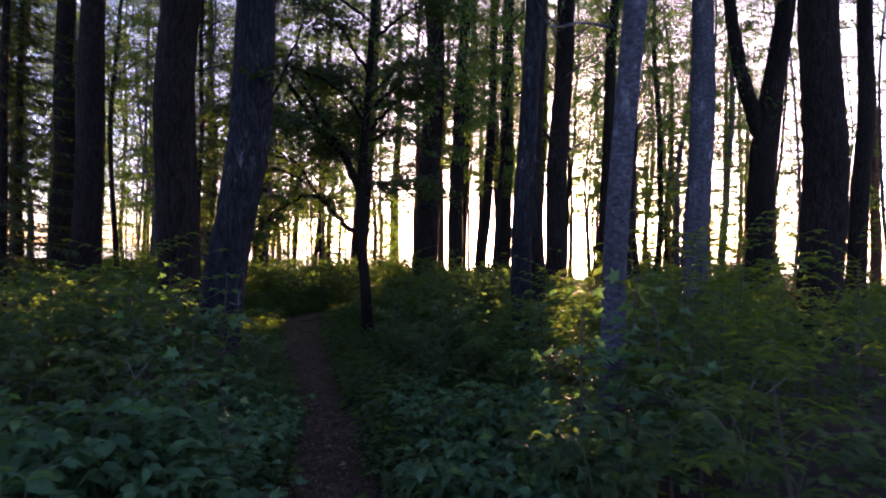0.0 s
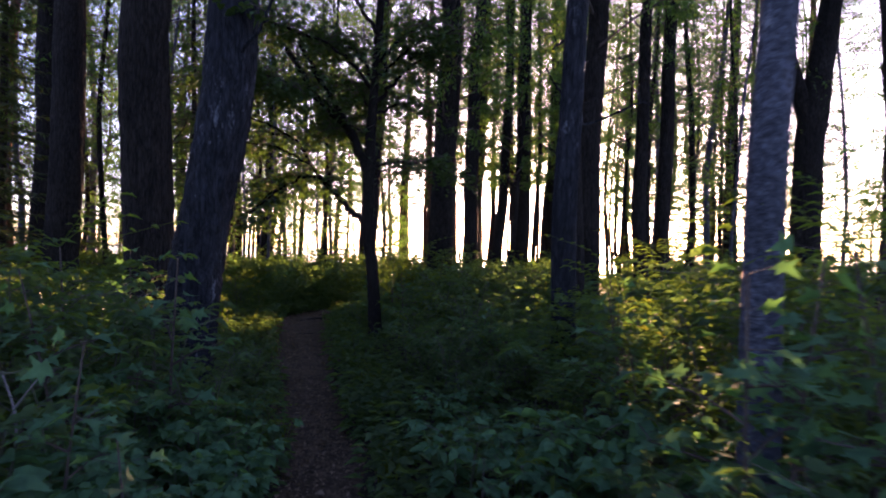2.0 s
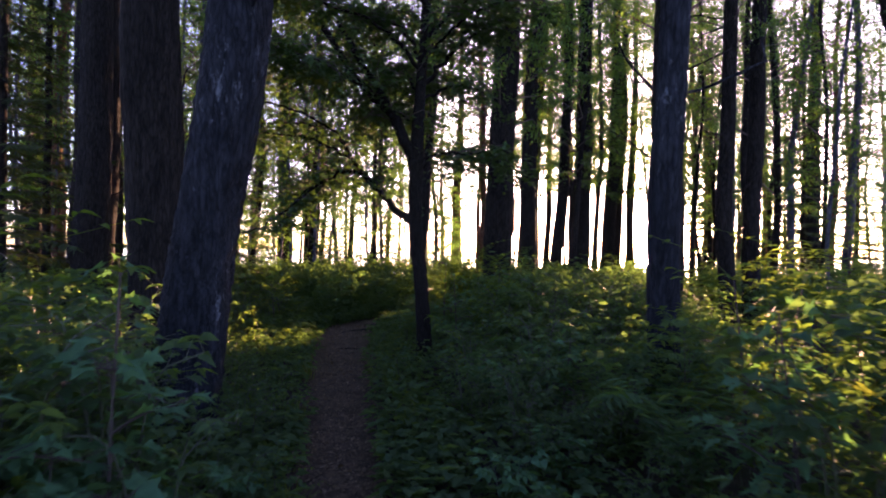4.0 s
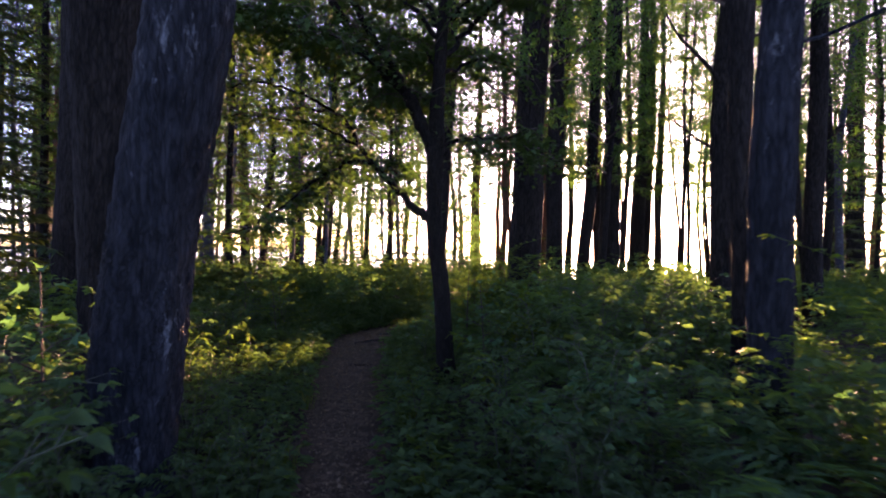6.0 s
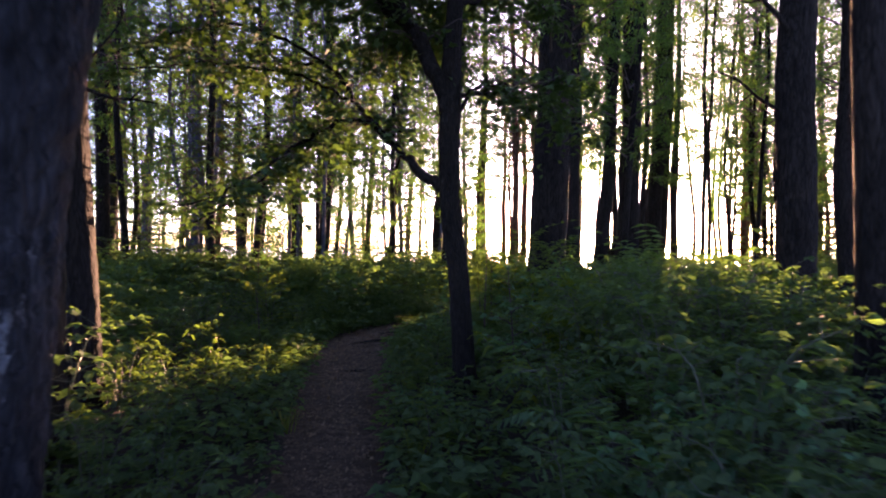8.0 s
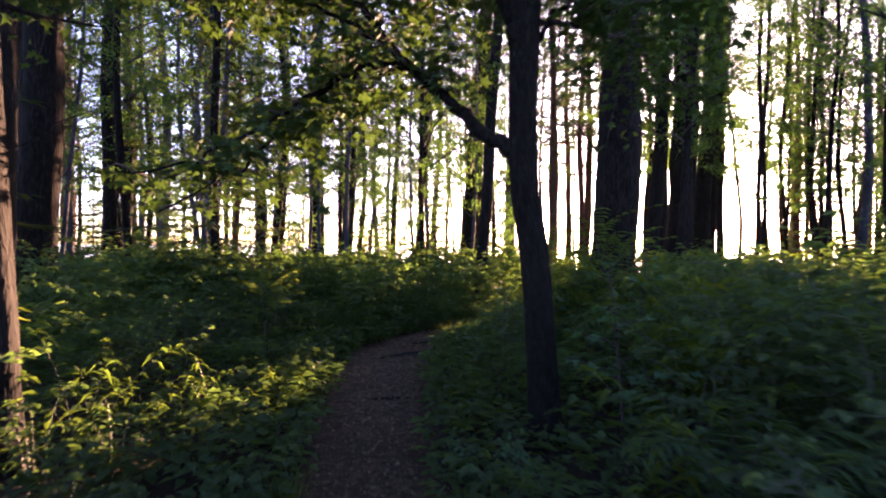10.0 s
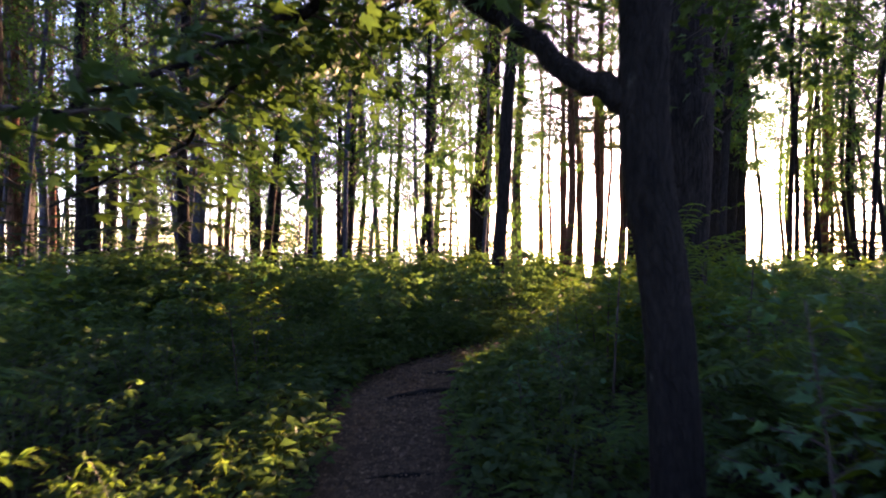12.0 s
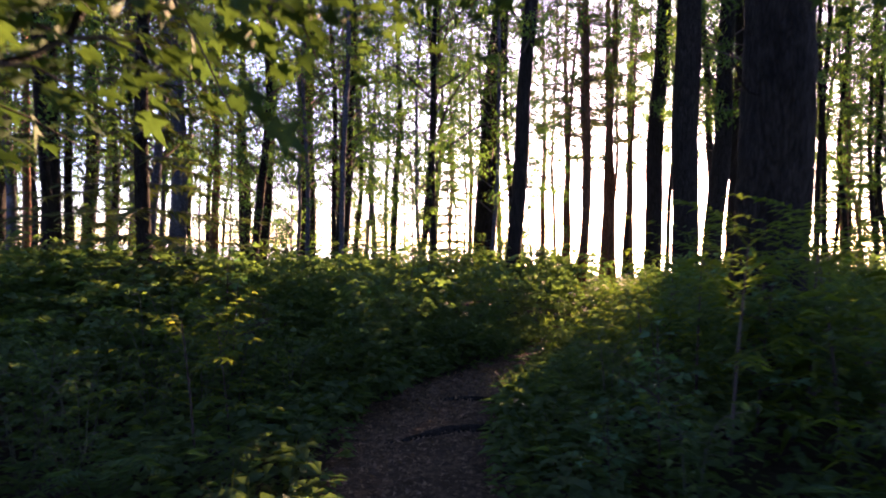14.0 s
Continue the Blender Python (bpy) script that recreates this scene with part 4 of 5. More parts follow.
for x, y, sc in ((7.0, 27.5, .95), (8.4, 30.2, 1.0), (9.8, 31.5, 1.1), (10.2, 36, 1.15), (11.6, 33, 1.1), (9.0, 38.5, 1.2), (12.5, 31.5, 1.1), (-4.6, 36.5, 1.4), (-1.6, 39, 1.4), (1.0, 40, 1.45), (3.2, 37.6, 1.35), (5.0, 41, 1.4), (-6.5, 41, 1.4), (3.4, 44, 1.5), (.2, 45.5, 1.5), (-1.2, 33, 1.25), (1.2, 34, 1.25), (3.6, 34.5, 1.3), (2.5, 31, 1.15), (2.9, 26.3, 1.0), (7.6, 27.2, 1.0), (1.55, 20.6, 1.0), (1.95, 25.4, 1.1)):
    # slender trees in the gap are pines, those beside it leafy
    if 1.5 < x < 4.5:
        tree("birch_tree", x, y, rng.uniform(.14, .22), 13 * sc, SHADED_PINE_BARK, DENSE[int(x * 10) % 2], LEAFY_LABEL, "tree", (rng.normal(0, .015), 0), "forest trees", 10, 26, .8, scale=sc)
        continue
    if -2 < x < 4.5:
        tree("pine_tree", x, y, rng.uniform(.12, .20), 13 * sc, RED_BARK, SMALL_PINE[int(abs(x * 10)) % 3], FAR_PINE, "tree", (rng.normal(0, .015), 0), "forest trees", 10, 26, .8, scale=sc)
        continue
    tree("birch_tree", x, y, rng.uniform(.10, .18), 13 * sc, SHADED_PINE_BARK if int(y * 10) % 3 else RED_BARK, (LEAFY if x > 6 else MID)[int(abs(x * 10)) % 3], LEAFY_LABEL, "tree", (rng.normal(0, .02), 0), "forest trees", 10, 26, 1.2, scale=sc)

for x, y, sc, dia in ((6.3, 28.3, .9, .13), (7.3, 31.4, .95, .11), (8.2, 34.2, 1.0, .16)):
    tree("birch_tree", x, y, dia, 13 * sc, SHADED_PINE_BARK, LEAFY[int(abs(x * 10)) % 4], LEAFY_LABEL, "tree", (.012, 0), "forest trees", 10, 26, 1.1, scale=sc)
for x, y, sc in ((-8.6, 16.4, .95), (-4.3, 21.5, 1.0), (-3.0, 26.5, 1.15), (-5.6, 27.2, 1.2)):
    tree("birch_tree", x, y, .13, 13 * sc, SHADED_PINE_BARK, (DENSE if y < 20 else LEAFY)[int(abs(x * 10)) % 2], LEAFY_LABEL, "tree", (rng.normal(0, .02), 0), "forest trees", 12, 28, 1.0, scale=sc, wide=1.15)
for x, y, sc in ((-1.2, 24, .95), (-.2, 27.5, 1.1)):
    tree("pine_tree", x, y, .2, 14 * sc, RED_BARK, SMALL_PINE[int(y) % 3], FAR_PINE, "tree", (.01, 0), "forest trees", 12, 28, .7, scale=sc)

# dark spruces and close-grown leafy trees west of the walk, and spruces beyond the gap
wood_rng = np.random.default_rng(77)
tries = dense = 0
while tries < 800 and dense < 20:
    tries += 1
    r, a = wood_rng.uniform(15, 46), radians(wood_rng.uniform(-52, -8))
    x, y = -1 + r * math.sin(a), 5 + r * math.cos(a)
    if min(math.hypot(x - p, y - q) for p, q in placed) < 1.2 or y > 46 or open_view(x, y, True) or from_path(x, y)[0][0] < 2:
        continue
    placed.append((x, y))
    dense += 1
    if dense % 3 == 0:
        tree("spruce_tree", x, y, .2, 12.6, SHADED_PINE_BARK, TALL_SPRUCE[dense % 2], "tall dark spruce with drooping needled boughs", "tree", (0, 0), "forest trees", 8, 20, 0, scale=wood_rng.uniform(.7, 1.1))
    else:
        tree("birch_tree", x, y, wood_rng.uniform(.12, .2), 14, SHADED_PINE_BARK, FAR_LEAFY[dense % 3] if r > 24 else LEAFY[dense % 4], LEAFY_LABEL, "tree", (wood_rng.normal(0, .02), 0), "forest trees", 8, 22, 1.0, scale=wood_rng.uniform(.95, 1.2), wide=1.15)
for x, y, sc in ((-5.4, 13.7, .55), (-8.4, 11.9, .9), (-10.6, 13.6, .95), (-12.2, 15.5, 1.05), (14.2, 45, 1.0), (11.6, 41, .8), (16.5, 43, 1.1), (13.2, 37.5, .75), (18, 38, 1.0), (15.5, 33, .9), (9.9, 36.4, .9), (12.2, 35, .85), (8.6, 31.5, .95), (11.2, 29.5, .9), (10.0, 25.8, .8)):
    tree("spruce_tree", x, y, .2 * sc, 12.6, SHADED_PINE_BARK, TALL_SPRUCE[int(x) % 2], "tall dark spruce with drooping needled boughs", "tree", (0, 0), "forest trees", 8, 20, 0, scale=sc)

# mostly unseen trees added behind and beside the walk block skylight, close the wood
BACK_SHADE_PINE = tuple(mesh_of(n, q, m) for n, q, m in zip(("bough", "needles"), pine_crown(40, 7, 17, 3.2, 20, 5, .5), (TWIG_BARK, NEEDLE)))
for x, y in ((-4, -3), (3.5, -2.5), (-7, 2), (7.5, 3), (-1.5, -7), (5, -8), (-10, -5), (10, -4), (-12, 8), (12, 10), (9, 14), (-6, -11), (0.8, -13), (14, 3), (-15, 2)):
    tree("pine_tree", x, y, rng.uniform(.3, .5), 18, SHADED_PINE_BARK, BACK_SHADE_PINE, PINE_LABEL, "tree", (0, 0), "forest trees", 12, 24)
# unseen spruces added west of the start to darken the low foreground leaves
for x, y, sc in ((-5.2, 1.4, .9), (-6.8, 4.4, 1.0), (-4.6, -1.4, .85), (-8.4, 2.6, 1.1)):
    tree("spruce_tree", x, y, .2, 12.6, SHADED_PINE_BARK, TALL_SPRUCE[int(abs(x)) % 2], "tall dark spruce with drooping needled boughs", "tree", (0, 0), "forest trees", 8, 20, 0, scale=sc)
for x, y in ((-6.5, -2), (7, 0), (2, -9), (-3, -14), (-9.5, 4.5), (10, 8)):
    tree("birch_tree", x, y, rng.uniform(.16, .26), 14, GREY_BARK, LEAFY[int(abs(x + 3 * y)) % 4], LEAFY_LABEL, "tree", (0, 0), "forest trees", 10, 22, scale=1.15)

# ---- undergrowth ----
KINDS = []
for s in range(4):
    KINDS.append(("bramble_bush", "dark green bramble bush with toothed three-part leaves", raspberry(30 + s, .8, True, 4, (.042, .078) if s % 2 else (.06, .1), 15 if s % 2 else 13), STEM_GREEN, LEAF_SHRUB, .8))
for s in range(2):
    KINDS.append(("rowan_sapling", "rowan sapling with feathered yellow-green leaves", rowan(40 + s, 1.0), TWIG_BARK, LEAF_HERB, 1.1))
for s in range(2):
    KINDS.append(("fern", "green fern with arching fronds", fern(50 + s, .75), STEM_GREEN, LEAF_FERN, .6))
for s in range(2):
    KINDS.append(("nettle_clump", "leafy upright herbs with pointed leaves", nettle(60 + s, .7), STEM_GREEN, LEAF_HERB, .7))
for s in range(3):
    KINDS.append(("broadleaf_bush", "low bush with large bluish-green leaves beside the path", raspberry(65 + s, .6, True, 5, (.09, .145), 8), STEM_GREEN, LEAF_BROAD, .6))
for s in range(3):
    KINDS.append(("maple_seedling", "young maple with wide lobed leaves in the undergrowth", maple_seedling(95 + s, 1.0), TWIG_BARK, LEAF_BROAD, 1.0))
MESHES = [(mesh_of("stems", q[2][0], q[3]), mesh_of("leaves", q[2][1], q[4])) for q in KINDS]


COARSE = [(q[0].arrays(), q[1].arrays()) for q in (raspberry(30 + s, .8, False, 4, (.042, .078) if s % 2 else (.06, .1), 15 if s % 2 else 13) for s in range(4))]
mass = {}


def into_mass(arrays, mat, x, y, scale, turn):
    """Adds a far plant to the joined undergrowth."""
    v, f3, f4 = arrays
    c, q = math.cos(radians(turn)) * scale, math.sin(radians(turn)) * scale
    v = v @ np.array([[c, -q, 0], [q, c, 0], [0, 0, scale]]).T + [x, y, float(ground_z(x, y)[0]) - .01]
    g = mass.setdefault(mat.name, (Geo(), mat))[0]
    for f in (f3, f4):
        if len(f):
            g.add(v, f)


def plant(kind, x, y, scale, turn, tilt=0.0):
    across = x * math.cos(SUN_AZ) - y * math.sin(SUN_AZ)
    if -1.4 < across < -.3 and 4.6 < y < (8 if kind < 4 else 10) and -1 < x < 1.4:
        scale = min(scale, .7 if y > 6.5 else .52)  # low growth under the slender trees
    if kind in (10, 11, 12) and y > 5.2 and x < -1.3:
        kind, scale = 1 + 2 * (kind % 2), scale * .75  # small-leaved brambles past the first metres
    if kind in (4, 5) and 4 < y < 4.7 and 0 < x < .8:
        scale = min(scale, .55)  # short saplings at the path edge
    if kind < 4 and (y > 13.2 or x < -4.6 or x > 2.6):
        into_mass(COARSE[kind][1], LEAF_SHRUB, x, y, scale, turn)
        return None
    name, label, _, _, _, _ = KINDS[kind]
    base = new(name)
    base.matrix_basis = pose(x, y, float(ground_z(x, y)[0]) - .01, tilt, 0, turn) @ Matrix.Diagonal((scale, scale, scale, 1))
    part("stem", MESHES[kind][0], base)
    part("foliage", MESHES[kind][1], base)
    return tagged(base, label, name.replace("_", " ").split()[0] if name == "fern" else name.replace("_", " "), "undergrowth")


CAMLINE = curve_points([(0, -1.5), (-.1, 0), (-.3, 2), (-.75, 4.9), (-1.35, 6.6), (-2.1, 8.9), (-2.4, 10)], 40)  # the middle of the walked way


def off_walk(x, y):
    return np.hypot(CAMLINE[:, 0] - x, CAMLINE[:, 1] - y).min()


near_plants, tries = 0, 0
spots = []
while near_plants < 260 and tries < 6000:
    tries += 1
    i = rng.integers(0, 170)
    off = rng.uniform(.02, 2.2) * rng.choice([-1, 1])
    x = PATH[i, 0] + side[i, 0] * (PATH_HALF[i] * np.sign(off) + off)
    y = PATH[i, 1] + side[i, 1] * (PATH_HALF[i] * np.sign(off) + off)
    if y < .6 or y > 17.5 or (spots and min(math.hypot(x - p, y - q) for p, q in spots) < .26):
        continue
    d, h = from_path(x, y)
    tall = float(smoothstep(.0, 1.3, d - h)[0])
    kind = int(rng.choice(len(KINDS), p=[.165] * 4 + [.04] * 2 + [.025] * 2 + [.05] * 2 + [0] * 3 + [.11 / 3] * 3))
    size = (.30 + .75 * tall) * rng.uniform(.8, 1.15)
    if 8 < y < 13 and x < -2.4:
        size *= .68
        kind = kind if kind < 4 or kind in (6, 7) else kind % 4
    if x > .1 and 8.4 < y < 11 and kind < 4 and rng.uniform() < .7:
        kind, size = 6 + kind % 2, size * .9
    if -5.7 < x * math.cos(SUN_AZ) - y * math.sin(SUN_AZ) < -4.6 and y > 9:
        size = min(size, .3 + .05 * (y - 9))
    if off_walk(x, y) < .25 + .45 * size:
        continue
    plant(kind, x, y, size, rng.uniform(0, 360))
    spots.append((x, y))
    near_plants += 1

# tall leafy saplings beside the start of the walk, in the sun
for x, y, k, sc in ((1.25, 3.2, 4, .95), (1.5, 3.9, 5, 1.35), (1.9, 4.5, 4, 1.3), (1.25, 4.6, 0, 1.5), (2.3, 5.2, 5, 1.35), (1.75, 5.4, 1, 1.5), (2.8, 4.4, 4, 1.3), (1.0, 5.4, 2, 1.3), (2.6, 6.2, 3, 1.5), (.75, 2.7, 2, 1.0), (-1.75, 3.4, 0, 1.1), (-1.5, 4.6, 1, 1.0), (-2.2, 4.6, 4, 1.15)):
    plant(k, x, y, sc, x * 200)
# sunlit herbs at the bend of the path
for x, y, sc in ((-3.55, 9.2, .95), (-3.2, 9.7, .62), (-3.68, 9.5, .7), (-3.05, 10.1, .48), (-3.5, 10.0, .5), (-3.2, 10.6, .4), (-3.0, 10.45, .36), (-3.7, 8.9, .6), (-3.5, 8.75, .4), (-3.25, 8.9, .36), (-3.15, 11.0, .36), (-2.9, 9.8, .3), (-3.35, 9.4, .5)):
    plant(8 + int(abs(x * 10)) % 2, x, y, sc, x * 300)
for x, y, k, sc in ((-2.3, 15.9, 0, .8), (-1.95, 15.7, 1, .85), (-2.65, 16.2, 2, .8), (-1.6, 15.9, 3, .95), (-2.15, 16.5, 0, .85), (-2.95, 15.6, 1, .9), (-1.75, 14.9, 2, .8), (-1.7, 16.6, 1, .9), (-2.4, 16.9, 3, .9), (-2.35, 16.1, 1, 1.0), (-2.1, 17.3, 2, 1.15), (-1.75, 17.9, 0, 1.2), (-2.55, 17.5, 3, 1.15), (-1.4, 18.6, 1, 1.2), (-1.9, 18.9, 2, 1.2), (-1.1, 19.7, 3, 1.25), (-2.6, 19.0, 0, 1.2), (-.6, 18.4, 2, 1.2), (-1.6, 20.2, 1, 1.25)):
    sc = sc * (.62 if y < 16.4 else .72 if y < 18 else .85) if -5.8 < x * math.cos(SUN_AZ) - y * math.sin(SUN_AZ) < -4.5 else sc
    plant(k, x, y, sc, x * 400)
for q in range(26):  # taller brambles behind the bend
    x, y = rng.uniform(-6.2, -3.2), rng.uniform(13.4, 17.2)
    if x > -3.4 - .1 * (y - 13.4) or from_path(x, y)[0][0] > .9:
        plant(int(rng.integers(0, 4)), x, y, rng.uniform(1.15, 1.4), q * 67)
for x, y, k, sc in ((-2.5, 5.5, 0, .85), (-2.1, 5.7, 1, .7), (-2.95, 5.9, 2, .9), (-1.9, 6.3, 3, .55), (-3.0, 5.2, 4, 1.0), (-2.4, 4.9, 3, .8)):
    plant(k, x, y, sc, x * 350)
for q in range(84):  # broad-leaved bushes close along the first metres of the path
    i = int(rng.integers(46, 92))
    sg = -1 if q % 2 else 1
    off = rng.uniform(.12, 1.0)
    x, y = PATH[i, 0] + side[i, 0] * sg * (PATH_HALF[i] + off), PATH[i, 1] + side[i, 1] * sg * (PATH_HALF[i] + off)
    if off_walk(x, y) > .42 and 2.2 < y < 7.5:
        if sg > 0 and y > 4.7:
            continue
        plant(10 + q % 3, x, y, (.55 + .5 * off) * rng.uniform(.85, 1.15), q * 53)
for x, y, k, sc in ((-1.9, 4.95, 0, 1.3), (-2.25, 4.3, 1, 1.2), (-2.65, 3.9, 2, 1.25), (-2.9, 4.8, 3, 1.35), (-1.8, 3.9, 1, 1.0), (-2.35, 3.3, 3, 1.15), (-2.05, 4.6, 2, 1.2), (-2.5, 4.6, 0, 1.3), (-3.3, 4.2, 2, 1.45), (-3.5, 5.3, 3, 1.45), (-3.1, 3.3, 0, 1.4), (-3.9, 6.2, 1, 1.3), (-4.2, 4.9, 0, 1.5), (-2.75, 2.7, 1, 1.15), (-1.6, 2.9, 10, 1.0)):
    plant(k, x, y, sc, x * 410)
for q in range(90):  # ferns and low brambles under the trees east of the path
    x, y = rng.uniform(-1.2, 2.6), rng.uniform(5.8, 12.5)
    d, h = from_path(x, y)
    if d[0] - h[0] > .3 and off_walk(x, y) > .75:
        plant(int(rng.choice([6, 7, 0, 1, 2, 3]) if y > 8.4 else rng.choice([0, 1, 2, 3, 10, 11])), x, y, rng.uniform(.6, .88) * (.6 + .4 * float(smoothstep(.2, 1.2, d - h)[0])), q * 71)
for q in range(54):  # taller brambles further under the trees
    x, y = rng.uniform(-.2, 2.4), rng.uniform(8.8, 14.5)
    if -2.4 < x * math.cos(SUN_AZ) - y * math.sin(SUN_AZ) < -.5 and from_path(x, y)[0][0] > 1.3:
        plant(int(rng.integers(0, 4)), x, y, rng.uniform(1.1, 1.35), q * 59)
for q in range(110):  # bushes west of the bend
    x, y = rng.uniform(-6.8, -3.1), rng.uniform(9.9, 14.6)
    d, h = from_path(x, y)
    k = float(smoothstep(.3, 1.9, d - h)[0])
    if d[0] - h[0] > .35 and not -5.7 < x * math.cos(SUN_AZ) - y * math.sin(SUN_AZ) < -4.6:
        plant(int(rng.choice([0, 1, 2, 3, 3, 7])), x, y, (.5 + .5 * k) * rng.uniform(.85, 1.1) * (1.25 if y > 12.2 else .85), q * 83)
for x, y, k, sc in ((-2.98, 15.0, 0, .75), (-2.68, 15.05, 1, .62), (-2.42, 15.25, 2, .55), (-2.12, 15.15, 3, .52), (-1.9, 15.35, 0, .55), (-2.55, 15.6, 1, .62)):
    plant(k, x, y, sc, x * 270)
for x, y, k, sc in ((-3.3, 14.5, 0, 1.15), (-3.05, 15.1, 1, 1.2), (-2.85, 15.6, 2, 1.25), (-2.6, 16.1, 3, 1.25), (-2.4, 16.6, 0, 1.3), (-2.2, 17.2, 1, 1.3), (-2.0, 17.8, 2, 1.3), (-3.5, 13.9, 3, 1.0), (-3.65, 13.3, 1, .95)):
    plant(k, x, y, sc, x * 310)
for q in range(70):  # sunlit herbs where the path bends out of sight
    y = rng.uniform(14.7, 21)
    x = (rng.uniform(-5.35, -4.1) + y * math.sin(SUN_AZ)) / math.cos(SUN_AZ)
    plant(8 + q % 2, x, y, rng.uniform(.45, .6) + .03 * (y - 14.7), q * 77)
for x, y, k, sc in ((-1.66, 4.55, 13, 1.2), (-1.02, 3.0, 14, .8), (-1.45, 3.3, 15, .95), (-1.9, 4.1, 14, 1.1), (.60, 3.1, 13, 1.15), (.80, 3.32, 15, 1.25), (1.05, 3.05, 14, 1.2), (1.15, 6.5, 5, 1.05), (1.45, 6.8, 4, 1.1), (1.3, 6.3, 15, .95), (1.05, 4.25, 1, 1.45), (1.25, 4.9, 3, 1.5), (.85, 4.75, 3, 1.35), (1.5, 4.4, 1, 1.5), (1.1, 3.85, 5, 1.0), (1.65, 5.0, 3, 1.5), (1.35, 4.1, 3, 1.3), (-.1, 3.75, 15, .5), (.85, 6.75, 5, .8)):
    plant(k, x, y, sc, x * 330)
plant(4, -3.87, 12.26, .72, 20)
plant(5, -3.75, 11.7, .75, 70)

for x, y, k, sc in ((.18, 3.35, 10, .72), (.5, 3.7, 11, .85), (.1, 4.0, 12, .75), (.5, 4.3, 10, .8), (.8, 3.3, 11, .85), (.3, 4.7, 12, .5), (.75, 4.0, 10, .9), (-1.35, 3.35, 11, .85), (-1.2, 3.8, 10, .75), (-1.6, 3.7, 12, .95), (-1.45, 2.9, 10, .8), (-1.4, 4.3, 11, .8), (.55, 2.9, 12, .7), (-.3, 5.6, 10, .55), (0, 5.9, 11, .7), (-.2, 6.4, 1, .65), (.3, 5.4, 1, .55), (.35, 6.3, 2, .75), (-.05, 5.1, 11, .6), (.6, 5.8, 10, .58), (.15, 6.9, 3, .75), (-.45, 6.9, 0, .55)):
    plant(k, x, y, sc, x * 450)

GRASS_MESH = [mesh_of("grass_tuft", grass(80 + s, .32), GRASS, True) for s in range(3)]
for x, y, sc in ((-2.28, 13.3, 1.1), (-2.2, 13.5, 1.0), (-2.32, 13.0, .8), (-2.15, 13.8, 1.0), (-3.3, 11.2, .8), (-3.1, 10.8, .7), (-1.95, 11.0, .8), (-1.8, 10.2, .7), (-3.35, 11.9, .7), (-2.1, 12.2, .8), (-1.0, 7.0, .8), (-1.95, 7.4, .7), (-1.35, 8.3, .8), (-2.35, 8.9, .7), (-.55, 4.9, .7), (-1.35, 5.6, .7), (-2.05, 14.4, .9), (-3.4, 13.2, .8)):
    tuft = tagged(new("grass_tuft", GRASS_MESH[int(abs(x * 100)) % 3]), "tuft of thin green grass at the path edge", "grass", "path edge grass")
    tuft.matrix_basis = pose(x, y, float(ground_z(x, y)[0]) - .01, 0, 0, x * 500) @ Matrix.Diagonal((sc, sc, sc, 1))

LIGHT = [(raspberry(70 + s, .85, False, 5, (.045, .08) if s % 2 else (.06, .1)), LEAF_SHRUB) for s in range(4)] + [(fern(74, .8, False), LEAF_FERN), (nettle(76, .8, False, 8), LEAF_HERB), (rowan(78, 1.0, False), LEAF_SHRUB)]
SHAPES = [(q[0][1].arrays(), q[1]) for q in LIGHT]
FAR_SHAPES = [(raspberry(170 + s, .85, False, 4, (.1, .16), 10, True)[1].arrays(), LEAF_SHRUB) for s in range(4)] + SHAPES[4:]
WEIGHT = [.17, .17, .17, .17, .10, .12, .10]
for (y0, y1, x0, x1, n) in ((.5, 18, -9, 8, 720), (15, 27, -15, 12, 500), (17, 27, -4, 8, 170), (26, 48, -26, 24, 280), (-5, .5, -9, 8, 50), (-3, 15, -16, -9, 70), (-3, 15, 8, 14, 60)):
    X, Y = rng.uniform(x0, x1, n), rng.uniform(y0, y1, n)
    D, H = from_path(X, Y)
    for x, y, d, h in zip(X, Y, D, H):
        if d - h < (1.3 if y < 15.2 else -1) or off_walk(x, y) < 1.0:
            continue
        k = int(rng.choice(len(SHAPES), p=WEIGHT))
        (lv, lf, _), mat = (SHAPES if .5 < y < 20 and -9 < x < 8 else FAR_SHAPES)[k]
        s = rng.uniform(.8, 1.1) * (1 if y < 16 else 1.12 if y < 26 else .9) * (.55 + .45 * float(smoothstep(-.1, .9, d - h)) if y < 17.5 else 1)
        across = x * math.cos(SUN_AZ) - y * math.sin(SUN_AZ)
        if 5 < y < 40 and ((-.6 < across < .75 and y > 5) or -5.7 < across < -4.5 or (y > 20 and -5.7 < across < -3.3)):
            s *= .5  # lower growth on the open strips
        c, q = math.cos(a := rng.uniform(0, 6.28)) * s, math.sin(a) * s
        R = np.array([[c, -q, 0], [q, c, 0], [0, 0, s]])
        o = np.array([x, y, float(ground_z(x, y)[0])])
        mass.setdefault(mat.name, (Geo(), mat))[0].add(lv @ R.T + o, lf)
for key, (g, mat) in mass.items():
    tagged(new("undergrowth", mesh_of("undergrowth", g, mat)), "dense dark green undergrowth of brambles, ferns and herbs", "undergrowth", kind="stuff")

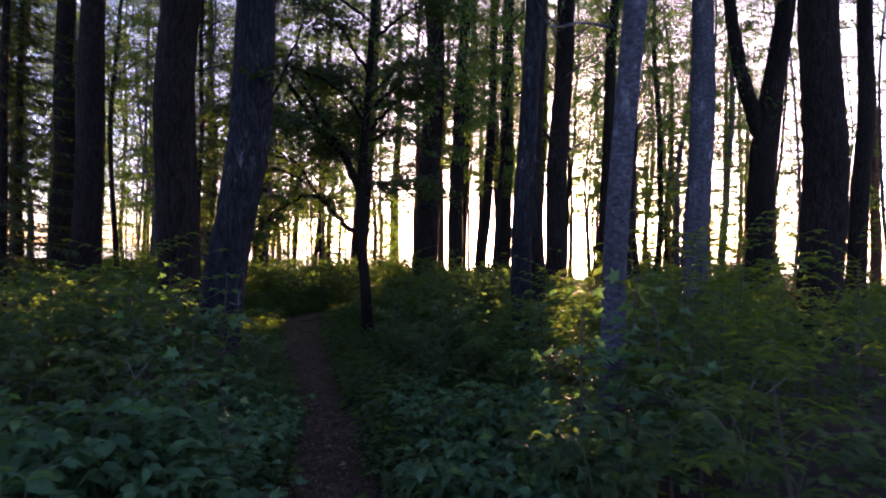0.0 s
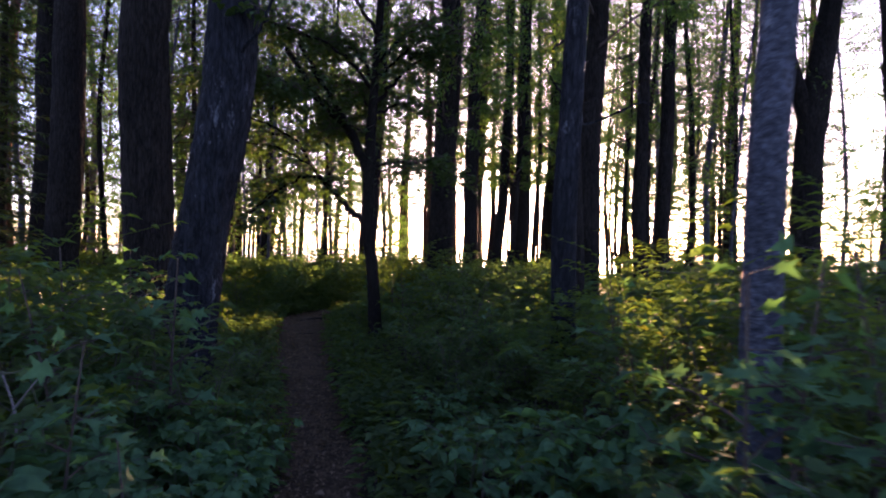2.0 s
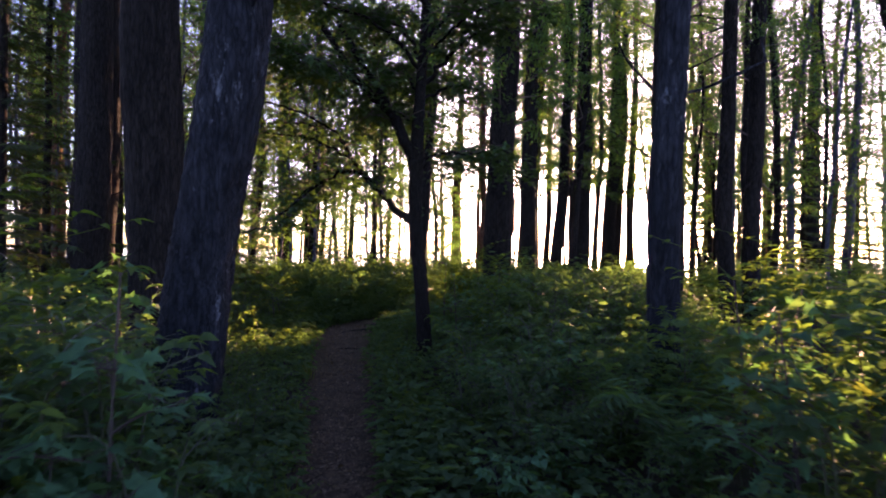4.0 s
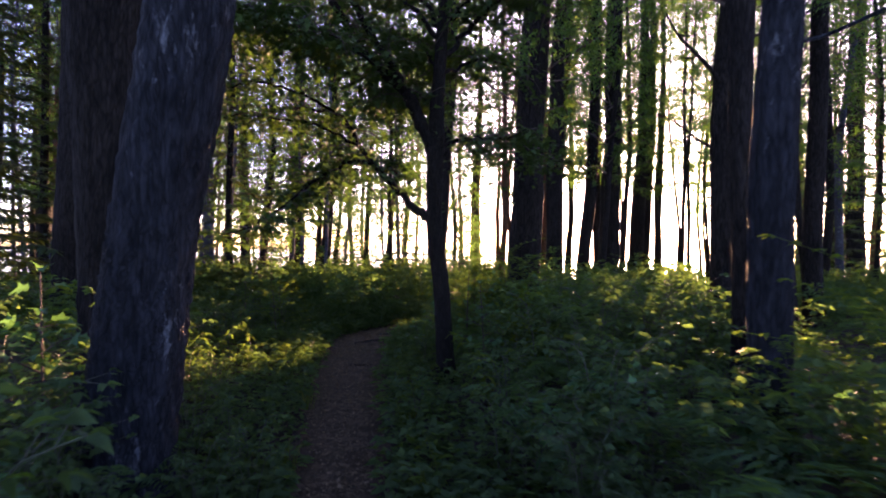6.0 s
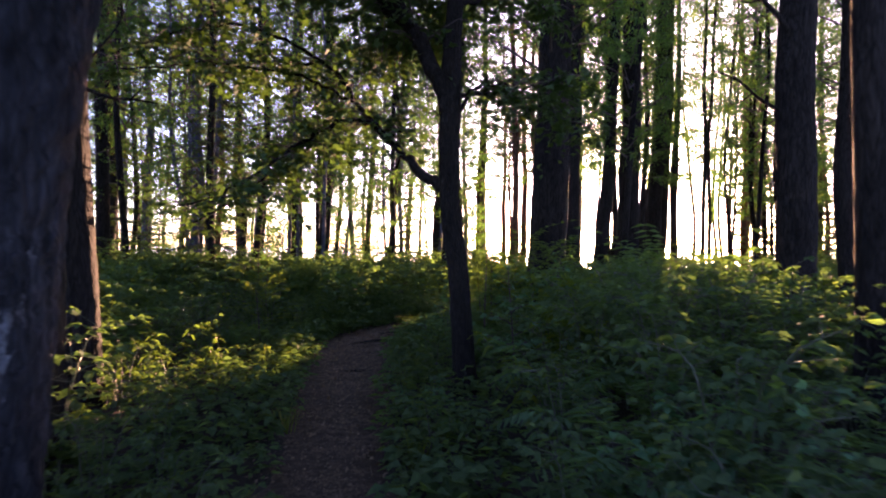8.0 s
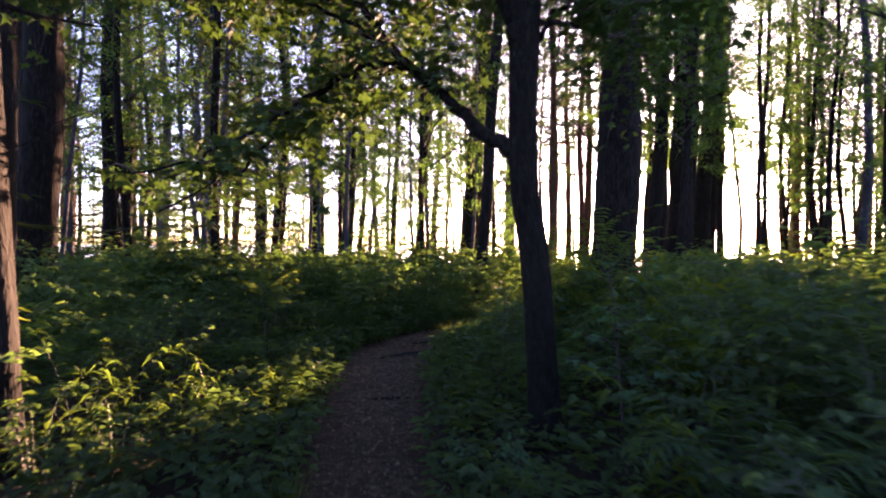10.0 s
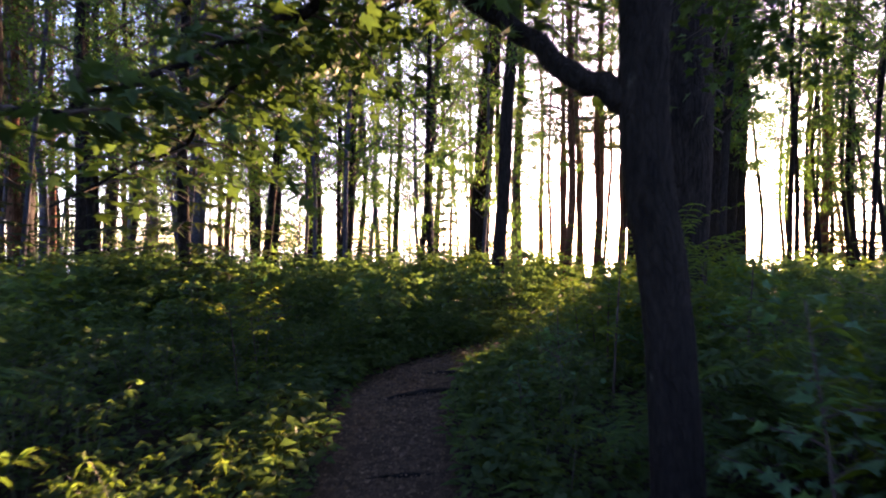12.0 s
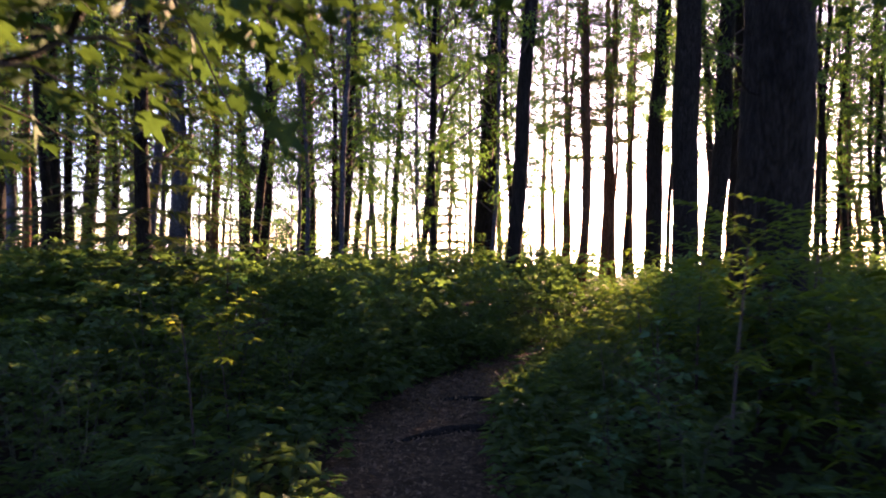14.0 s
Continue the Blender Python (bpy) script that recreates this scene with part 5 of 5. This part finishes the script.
n = 9500
i = rng.integers(20, 175, n)
off = np.abs(rng.normal(0, .8, n)) * rng.choice([-1, 1], n)
cx = PATH[i, 0] + side[i, 0] * (PATH_HALF[i] * np.sign(off) * .92 + off) + rng.normal(0, .05, n)
cy = PATH[i, 1] + side[i, 1] * (PATH_HALF[i] * np.sign(off) * .92 + off) + rng.normal(0, .05, n)
D, H = from_path(cx, cy)
ok = D > H * .88
cx, cy = cx[ok], cy[ok]
tagged(new("ground_cover", mesh_of("ground_cover", herb_cover(rng, len(cx), cx, cy, ground_z(cx, cy), rng.uniform(.035, .10, len(cx))), LEAF_SHRUB)), "low seedlings and creeping leaves along the path", "ground cover", kind="stuff")

# dry leaves and bits of bark on the path
n = 15000
i = rng.integers(10, 150, n)
off = rng.normal(0, .62, n)
cx = PATH[i, 0] + side[i, 0] * PATH_HALF[i] * off + rng.normal(0, .12, n)
cy = PATH[i, 1] + side[i, 1] * PATH_HALF[i] * off + rng.normal(0, .12, n)
litter = Geo()
az = rng.uniform(0, 6.28, n)
sz = rng.uniform(.010, .034, n) * (1 + (rng.uniform(0, 1, n) > .95) * .8)
leaves(litter, np.stack([cx, cy, ground_z(cx, cy) + .016 + rng.uniform(0, .012, n)], 1), np.stack([np.cos(az), np.sin(az), rng.normal(0, .2, n)], 1), np.array([0, 0, 1.0]) + rng.normal(0, .35, (n, 3)), sz, sz * rng.uniform(.3, .8, n), .3, False, .1, True)
tagged(new("leaf_litter", mesh_of("leaf_litter", litter, DRY_LEAF)), "scattered dry leaves and bark flakes on the trodden path", "leaf litter", kind="stuff")

# roots across the path
def root(pts, r0, r1, seed):
    g = Geo()
    p = curve_points(pts, 30)
    p[:, 2] += ground_z(p[:, 0], p[:, 1])
    tube(g, p, np.linspace(r0, r1, 30) * (1 + .18 * np.sin(np.linspace(0, 14, 30) + seed)), 10, .15, seed)
    return tagged(new("tree_root", mesh_of("tree_root", g, SHADED_PINE_BARK)), "dark weathered tree root crossing the earth path", "root", "path roots")


root([(-1.9, 13.05, -.02), (-2.35, 12.95, .015), (-2.7, 12.85, .012), (-2.95, 12.6, .0), (-3.2, 12.5, -.06)], .045, .02, 1)
root([(-2.0, 13.75, -.02), (-2.4, 13.72, .012), (-2.8, 13.75, .008), (-3.2, 13.6, -.05)], .035, .016, 2)
root([(-2.1, 11.1, -.03), (-2.4, 11.0, .002), (-2.65, 10.9, -.005), (-2.9, 10.85, -.04)], .022, .012, 3)


# dead pale sticks caught in the bushes
for (x, y, z, tx, ty, tz) in ((-1.8, 3.6, .3, -1.92, 3.72, .74), (1.6, 4.0, .0, 2.3, 4.6, .75), (2.4, 5.0, .2, 3.1, 5.1, .7)):
    q = Geo()
    z0 = float(ground_z(x, y)[0])
    line = curve_points([(x, y, z0 + z), ((x + tx) / 2 + .04, (y + ty) / 2, z0 + (z + tz) / 2 + .04), (tx, ty, z0 + tz)], 12)
    tube(q, line, np.linspace(.007, .003, 12), 7, .1, 5)
    tube(q, [line[7], line[7] + [.08, .03, .12]], [.004, .002], 5)
    tagged(new("dead_stick", mesh_of("dead_stick", q, DEAD_WOOD)), "thin pale dead stick leaning in the bushes", "stick", "dead sticks")
